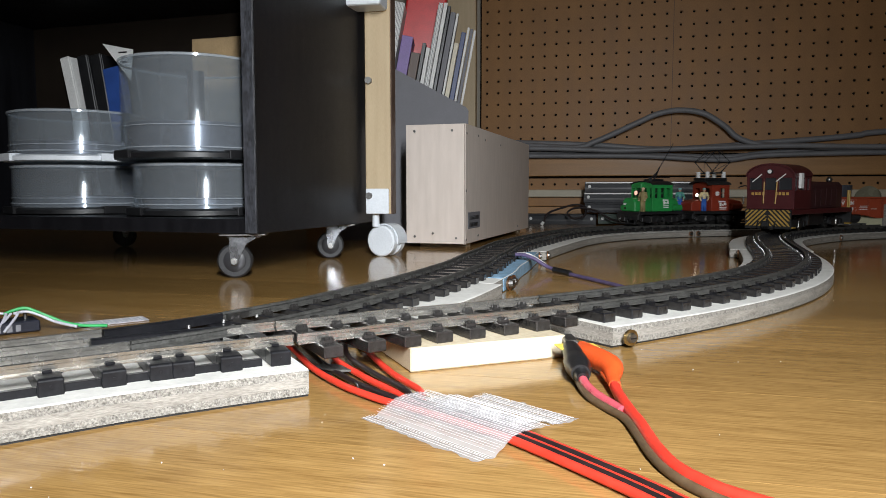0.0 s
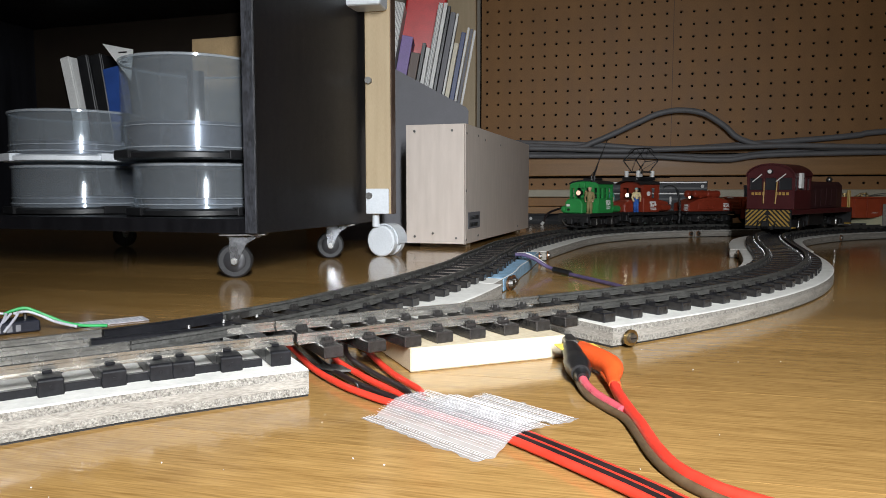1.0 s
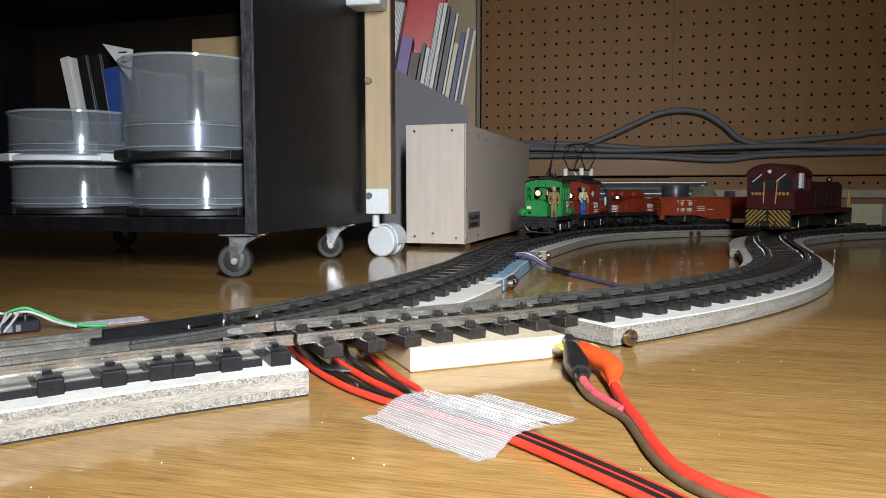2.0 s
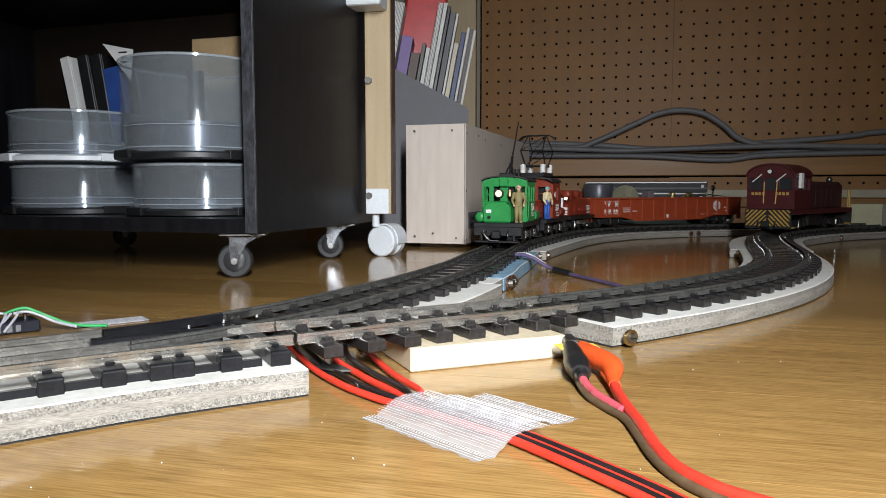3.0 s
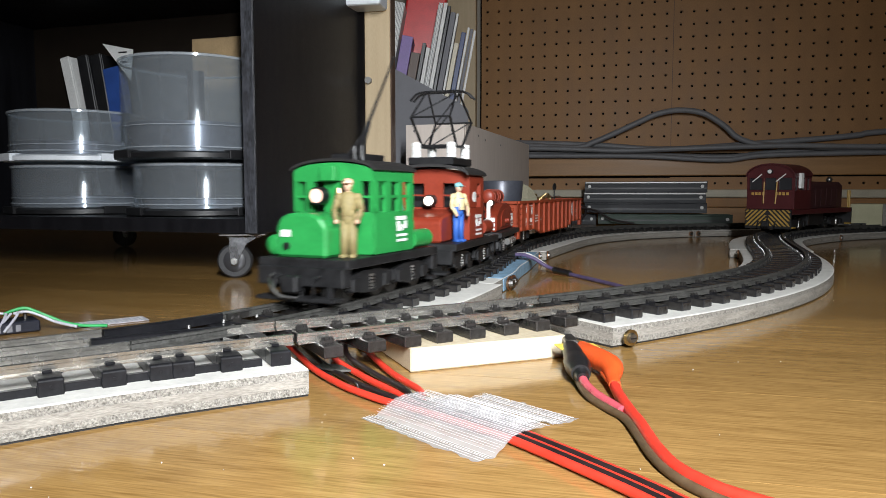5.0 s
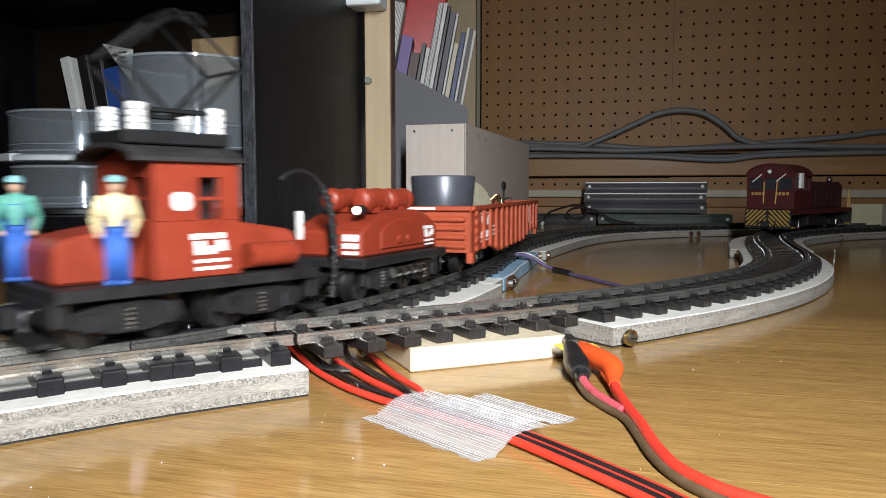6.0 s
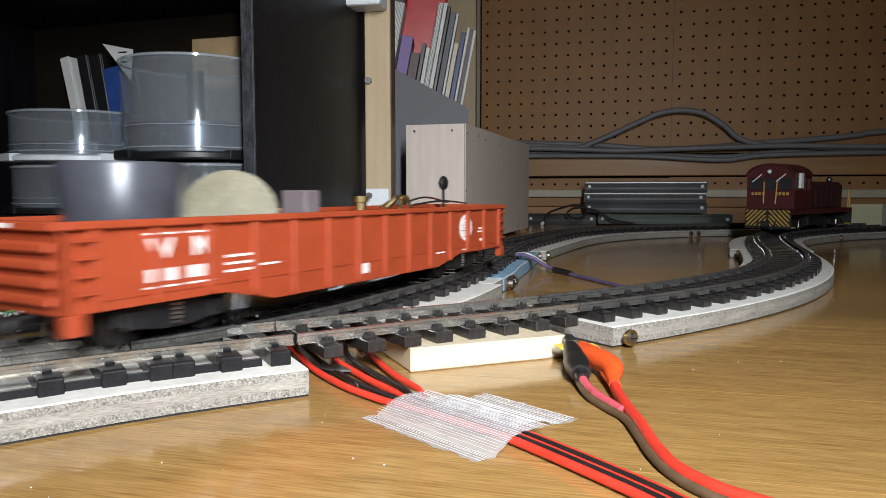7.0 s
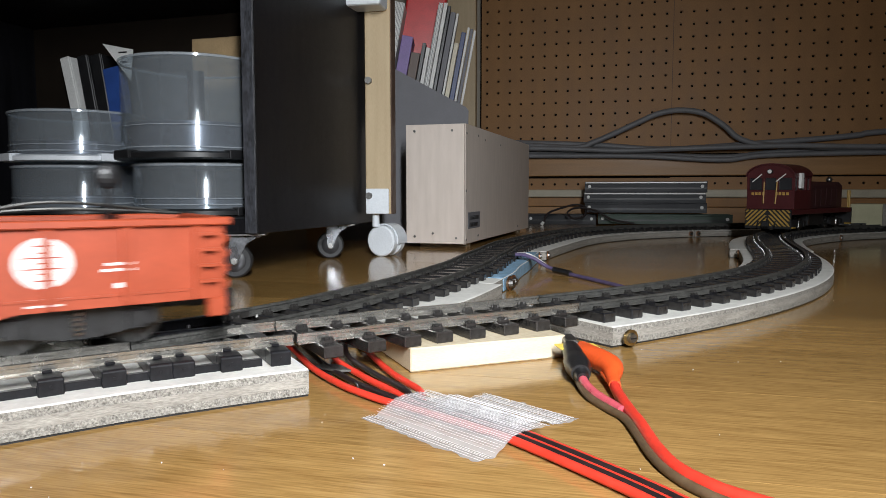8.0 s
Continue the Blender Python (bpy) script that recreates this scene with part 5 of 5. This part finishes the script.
def gondola():
    c = thing("gondola_car", "orange-red model gondola car with white lettering", "model train", group="moving train")
    H, hw, top = 146.0, 26.5, 39.6
    part("floor_plate", box(B(), -H + 1, H - 1, -hw + 2, hw - 2, 14, 17), "gonred", c)
    for s in (1, -1):
        y0, y1 = sorted((s * (hw - 1.6), s * hw))
        prof = [(-H, 14), (-H, top), (H, top), (H, 14), (87, 14), (63, 8.5), (-63, 8.5), (-87, 14)]
        side = part("side", prism(B(), prof, "xz", y0, y1, 0.2), "gonred", c, "red riveted side sheet")
        part("top_chord", box(B(), -H, H, s * hw - 2.0, s * hw + 2.0, top - 1.8, top + 0.6, 0.4), "gonred", side)
        for k in range(14):
            x = -H + 9 + k * (2 * H - 18) / 13
            zb = 8.7 if abs(x) < 63 else 14.2 if abs(x) > 87 else 8.7 + (abs(x) - 63) * 5.5 / 24
            ya, yb = sorted((s * hw, s * (hw + 2.0)))
            part("rib", prism(B(), [(x - 1.3, zb + 1.5), (x - 0.7, zb), (x + 0.7, zb), (x + 1.3, zb + 1.5), (x + 1.3, top - 1.9), (x - 1.3, top - 1.9)], "xz", ya, yb, 0.3), "gonred", side)
        lettering(c, s, hw, H)
        part("seam", box(B(), -H + 8, H - 8, min(s * hw, s * (hw + 0.4)), max(s * hw, s * (hw + 0.4)), 17.0, 17.7), "gonred", side)
        for x in (-H + 3, H - 3):
            ya, yb = sorted((s * (hw - 3), s * (hw + 0.8)))
            part("corner_step", box(B(), x - 3, x + 3, ya, yb, 8.0, 14.2, 0.4), "gonred", c)
            for z in (20, 25, 30, 35):
                part("ladder_rung", box(B(), x - 3 + (-3 if x > 0 else 3), x + 3 + (-3 if x > 0 else 3), s * (hw + 2.0) - 0.5, s * (hw + 2.0) + 0.5, z - 0.5, z + 0.5), "gonred", c)
    for s in (1, -1):
        x0, x1 = sorted((s * (H - 1.6), s * H))
        end = part("end", box(B(), x0, x1, -hw, hw, 14, top, 0.2), "gonred", c, "red end with pressed ribs")
        for z in (18, 23, 28, 33):
            part("end_rib", prism(B(), [(-hw + 3, z - 1.6), (hw - 3, z - 1.6), (hw - 3, z + 1.6), (-hw + 3, z + 1.6)], "yz", min(s * H, s * (H + 2.2)), max(s * H, s * (H + 2.2)), 0.8), "gonred", end)
        part("end_chord", box(B(), min(s * (H - 2), s * (H + 2.4)), max(s * (H - 2), s * (H + 2.4)), -hw, hw, top - 2, top + 0.6, 0.4), "gonred", end)
        part("end_lettering", box(B(), min(s * (H + 2.4), s * (H + 2.6)), max(s * (H + 2.4), s * (H + 2.6)), -12 if s > 0 else -6, 6 if s > 0 else 12, top - 1.4, top), "decal", end, "white unreadable lettering")
        coupler(c, s * (H + 2))
    truck(c, 103, 34), truck(c, -103, 34)
    block(c, "centre_sill", "underframe", -H + 6, H - 6, -5, 5, 9, 14)
    # load
    load = lathe(B(), [(13, 17), (17.0, 17), (18.6, 40), (20.0, 57), (19.4, 58), (17.6, 58), (16.5, 55)], 48, (107, 0, 0))
    part("load_ring", load, "darkgrey", c, "dark grey metal ring load", smooth=True)
    bm = cyl(B(), (0, 0, -4), (0, 0, 4), 19, seg=36)
    bmesh.ops.bevel(bm, geom=list(bm.edges), offset=1.2, segments=2, affect="EDGES")
    bmesh.ops.transform(bm, matrix=pose(63, 4, 38, 72, 8, 122), verts=bm.verts)
    part("load_disc", bm, "tan", c, "leaning smoky tan disc", smooth=True)
    part("load_block", box(B(), 10, 20, -8, 6, 17, 49, 0.6), "mauve", c, "dull mauve block")
    for x, y in ((-38, -6),):
        part("load_spool", cyl(cyl(B(), (x, y, 17), (x, y, 46), 3, seg=14), (x, y, 43), (x, y, 46), 4.2, seg=14), "brass", c, "brass fitting")
    bm = B()
    for k in range(7):
        a = k * 0.9
        tube(bm, [(-62 + 12 * math.cos(a), 8 * math.sin(a), 36), (-62 + 5 * math.cos(a + 1), 4, 46), (-62 + 12 * math.cos(a + 2), 8 * math.sin(a + 2), 40)], 0.6, 5, 5)
    part("load_wire", bm, "brass", c, "tangle of brass wire")
    bm = cyl(B(), (-116, 0, 17), (-116, 0, 50), 0.9, seg=8)
    ball(bm, (-116, 0, 53.5), 4.4, 1, 0.5)
    cyl(bm, (-119, 0, 50.5), (-113, 0, 50.5), 0.7, seg=6)
    part("load_lantern", bm, "black", c, "black signal lantern on a stalk")
    part("load_rods", tube(tube(B(), [(-70, 6, 41), (-100, 8, 43), (-138, 4, 41)], 0.6, 6, 5), [(-75, -6, 41), (-100, -4, 45), (-136, -8, 41.5)], 0.6, 6, 5), "steel", c, "loose wire rods")
    part("load_junk", box(B(), -136, 128, -hw + 4, hw - 4, 17, 30, 2), "brown", c, "dark scrap under the load")
    return c, wheelsets(c, (120, 86, -86, -120), 8.0)


def lettering(c, s, hw, H):
    """White initials, bars and a round emblem on one side."""
    y = s * (hw + 0.25)
    y0, y1 = sorted((s * hw, y))
    face = Matrix.Rotation(radians(180 if s > 0 else 0), 4, "Z") @ Matrix.Rotation(radians(90), 4, "X")
    for txt, x in (("W", 114), ("M", 98)):
        cu = bpy.data.curves.new("initial", "FONT")
        cu.body, cu.size, cu.extrude, cu.align_x, cu.offset = txt, 0.0085, 0.0001, "CENTER", 0.0003
        ob = new("initial", cu)
        cu.materials.append(M["decal"])
        bpy.context.view_layer.update()
        me = bpy.data.meshes.new_from_object(ob)
        bpy.data.objects.remove(ob)
        t = new("initial", me)
        t.parent = c
        t.matrix_basis = Matrix.Translation((x * MM, y * MM, 28 * MM)) @ face
    bm = B()
    rows = [(96.5, 107.5, 35.2, 35.8), (82.5, 93.5, 35.2, 35.8), (96.5, 107.5, 18.6, 19.2), (82.5, 93.5, 18.6, 19.2)]
    rows += [(97 + 3.6 * k, 99.6 + 3.6 * k, 20.6, 24.6) for k in range(3)] + [(83 + 3.6 * k, 85.6 + 3.6 * k, 20.6, 24.6) for k in range(3)]
    rows += [(66, 78, z, z + 0.9) for z in (20.6, 23.2, 25.8)] + [(55, 63, 21.6, 22.4), (2, 6, 12, 16.5), (-62, -54, 15.6, 16.4)]
    rows += [(-106, -99, 26.4, 27.2), (-106, -98, 24.6, 25.4), (-105, -101, 19.5, 21), (-90, -78, 17.0, 17.7), (-88, -80, 15.4, 16.0)]
    for a, b, u, v in rows:
        box(bm, a * 1.115, b * 1.115, y0, y1, u, v)
    pieces("lettering_bar", bm, "decal", c, "white unreadable lettering")
    em = part("round_emblem", cyl(B(), (-94, y0 if s > 0 else y1, 28), (-94, y1 if s > 0 else y0, 28), 7.4, seg=36), "decal", c, "round white emblem")
    bm = B()
    ya, yb = sorted((s * (hw + 0.2), s * (hw + 0.4)))
    for z, w in ((33, 3.2), (31, 2.0), (29.6, 5.6), (28, 2.4), (26.4, 5.6), (25, 2.0), (23, 3.2)):
        box(bm, -94 - w, -94 + w, ya, yb, z - 0.18, z + 0.18)
    part("emblem_bars", bm, "gonred", em)


def diesel():
    """The parked maroon switcher, its cab towards the camera."""
    c = thing("diesel_engine", "maroon model diesel switcher with hazard-striped pilot", "model train")
    L = 99.0
    block(c, "deck", "maroon", -L, L, -27, 27, 21, 27, label="maroon side sill")
    block(c, "fuel_tank", "underframe", -25, 25, -18, 18, 6, 20.8)
    for s in (1, -1):
        pl = block(c, "pilot", "underframe", min(s * L, s * (L + 3)), max(s * L, s * (L + 3)), -27, 27, 4, 27, label="pilot with hazard stripes")
        bm = B()
        for d in (1, -1):
            for k in range(-4, 6):
                y, x0, x1 = k * 5.4, min(s * (L + 3), s * (L + 3.3)), max(s * (L + 3), s * (L + 3.3))
                pts = []
                for n in range(7):
                    z = 26.5 - n * 3.2
                    pts.append((z, max(0.4, min(26.6, y + n * 3.2)), max(0.4, min(26.6, y + 2.7 + n * 3.2))))
                pts = [q for q in pts if q[2] - q[1] > 0.3]
                if len(pts) > 1:
                    prism(bm, [(d * a, z) for z, a, b in pts] + [(d * b, z) for z, a, b in pts[::-1]], "yz", x0, x1)
        part("stripes", bm, "stripe", pl, "yellow hazard stripes")
        coupler(c, s * (L + 3))
        for y in (-25, 25):
            part("foot_step", box(B(), min(s * (L - 10), s * L), max(s * (L - 10), s * L), y - 3, y + 3, 5, 6.4, 0.2), "stripe", c, "yellow step edge")
    part("cab_base", box(B(), L - 52, L - 2, -28, 28, 27.2, 50, 0.5), "maroon", c, "maroon cab walls")
    part("cab_top", prism(B(), crowned(28, 64.5, 66, 14, 16), "yz", L - 52, L - 2), "maroon", c, "maroon arched cab top")
    bm = B()
    for x in (L - 52, L - 5):
        for y in (-28, -9.5, 6.5, 25):
            box(bm, x, x + 3, y, y + 3, 49.9, 64.6)
    for y in (-28, 25):
        for x in (L - 40, L - 18):
            box(bm, x, x + 4, y, y + 3, 49.9, 64.6)
    pieces("window_post", bm, "maroon", c)
    part("panes", box(B(), L - 49, L - 4, -26, 26, 50.1, 64.4), "pane", c, "dark cab glass")
    part("roof", prism(B(), roof_shell(29, 66.6, 15.2, 1.2, 16), "yz", L - 54, L + 1), "maroon", c, "arched roof with overhang")
    part("door_rail", tube(B(), [(L - 0.5, -7, 34), (L - 0.5, -6.5, 60)], 0.8, 6, 3), "gold", c)
    part("door_rail", tube(B(), [(L - 0.5, 7, 34), (L - 0.5, 8.5, 60)], 0.8, 6, 3), "gold", c)
    for y in (-14, 14):
        bm = B()
        for k in range(4):
            box(bm, L - 2, L - 1.6, y - 8 + 4.2 * k, y - 5 + 4.2 * k, 44, 47.5)
        pieces("lettering_bar", bm, "gold", c, "gold unreadable lettering")
        part("grab_bar", tube(B(), [(L - 1, y - 7, 60), (L - 1, y + 4, 69)], 0.7, 6, 3), "decal", c)
    lampat(c, L + 1, 0, 72, 3.0, "decal")
    part("number_board", box(B(), L - 20, L - 12, 28.2, 31.5, 52, 70, 0.4), "decal", c, "white board on the cab side")
    part("hood", prism(B(), [(-18, 27.2), (18, 27.2), (18, 56), (14, 61), (-14, 61), (-18, 56)], "yz", -L + 10, L - 52.2, 0.8), "darkhood", c, "dark maroon long hood")
    for k in range(7):
        part("hood_door", box(B(), -L + 18 + k * 18, -L + 33 + k * 18, 18.1, 18.7, 30, 52, 0.3), "darkhood", c)
    part("exhaust", cyl(B(), (10, 0, 61), (10, 0, 68), 4, seg=14), "black", c)
    for x in (-L + 2, -L + 8):
        part("handrail", cyl(B(), (x, 25, 27), (x, 25, 50), 1.2, seg=8), "stripe", c, "yellow handrail")
    part("bell", ball(B(), (-L + 30, 8, 64), 4), "steel", c, smooth=True)
    truck(c, 62, 36, 19), truck(c, -62, 36, 19)
    ws = wheelsets(c, (80, 44, -44, -80))
    i = min(range(len(right.p)), key=lambda k: (right.p[k] - Vector((392, 838, 0))).length)
    s = right.s[i] + 102
    a, b = right.at(s - 62), right.at(s + 62)
    m, d = (a + b) / 2, a - b
    c.matrix_basis = Matrix.Translation((m.x * MM, m.y * MM, RAIL_TOP * MM)) @ Matrix.Rotation(math.atan2(d.y, d.x), 4, "Z")


M["darkhood"] = material("dark_maroon", (0.05, 0.016, 0.018), 0.5, 0, 0.12, 100, 0.1)
diesel()


TRAIN = []
for build, front, length, reach in ((green_engine, 0, 104, 26), (red_engine, 106, 96, 24), (slug, 227, 84, 21), (gondola, 327, 292, 103)):
    car, wheels = build()
    TRAIN.append((car, wheels, front + length / 2, reach))

# distance of the train's nose along the main line, by time
NOSE = [(0.0, 1207), (1.0, 1075), (1.5, 1007), (3.0, 776), (3.5, 697), (4.0, 608), (4.5, 521), (4.7, 482), (5.8, 249), (6.0, 207), (6.5, 92), (7.0, -22), (7.5, -148), (8.0, -250)]


def nose(t):
    ts, ss = [a for a, b in NOSE], [b for a, b in NOSE]
    i = min(max(int(np.searchsorted(ts, t, side="right")) - 1, 0), len(ts) - 2)
    def slope(k):
        a, b = max(k - 1, 0), min(k + 1, len(ts) - 1)
        return (ss[b] - ss[a]) / (ts[b] - ts[a])
    h = ts[i + 1] - ts[i]
    u = (t - ts[i]) / h
    return ((2 * u ** 3 - 3 * u ** 2 + 1) * ss[i] + (u ** 3 - 2 * u ** 2 + u) * h * slope(i)
            + (3 * u ** 2 - 2 * u ** 3) * ss[i + 1] + (u ** 3 - u ** 2) * h * slope(i + 1))


def car_pose(t, mid, reach):
    s = nose(t) + mid
    a, b = left.at(s - reach), left.at(s + reach)
    c, d = (a + b) / 2, a - b
    return Matrix.Translation((c.x * MM, c.y * MM, RAIL_TOP * MM)) @ Matrix.Rotation(math.atan2(d.y, d.x), 4, "Z")


def motions():
    for car, wheels, mid, reach in TRAIN:
        walk(car, [(k * 0.2, car_pose(k * 0.2, mid, reach)) for k in range(41)])
        for w, x, r in wheels:
            walk(w, [(k / 30, Matrix.Translation((x * MM, 0, r * MM)) @ Matrix.Rotation((nose(0) - nose(k / 30)) / r, 4, "Y")) for k in range(241)])


motions()
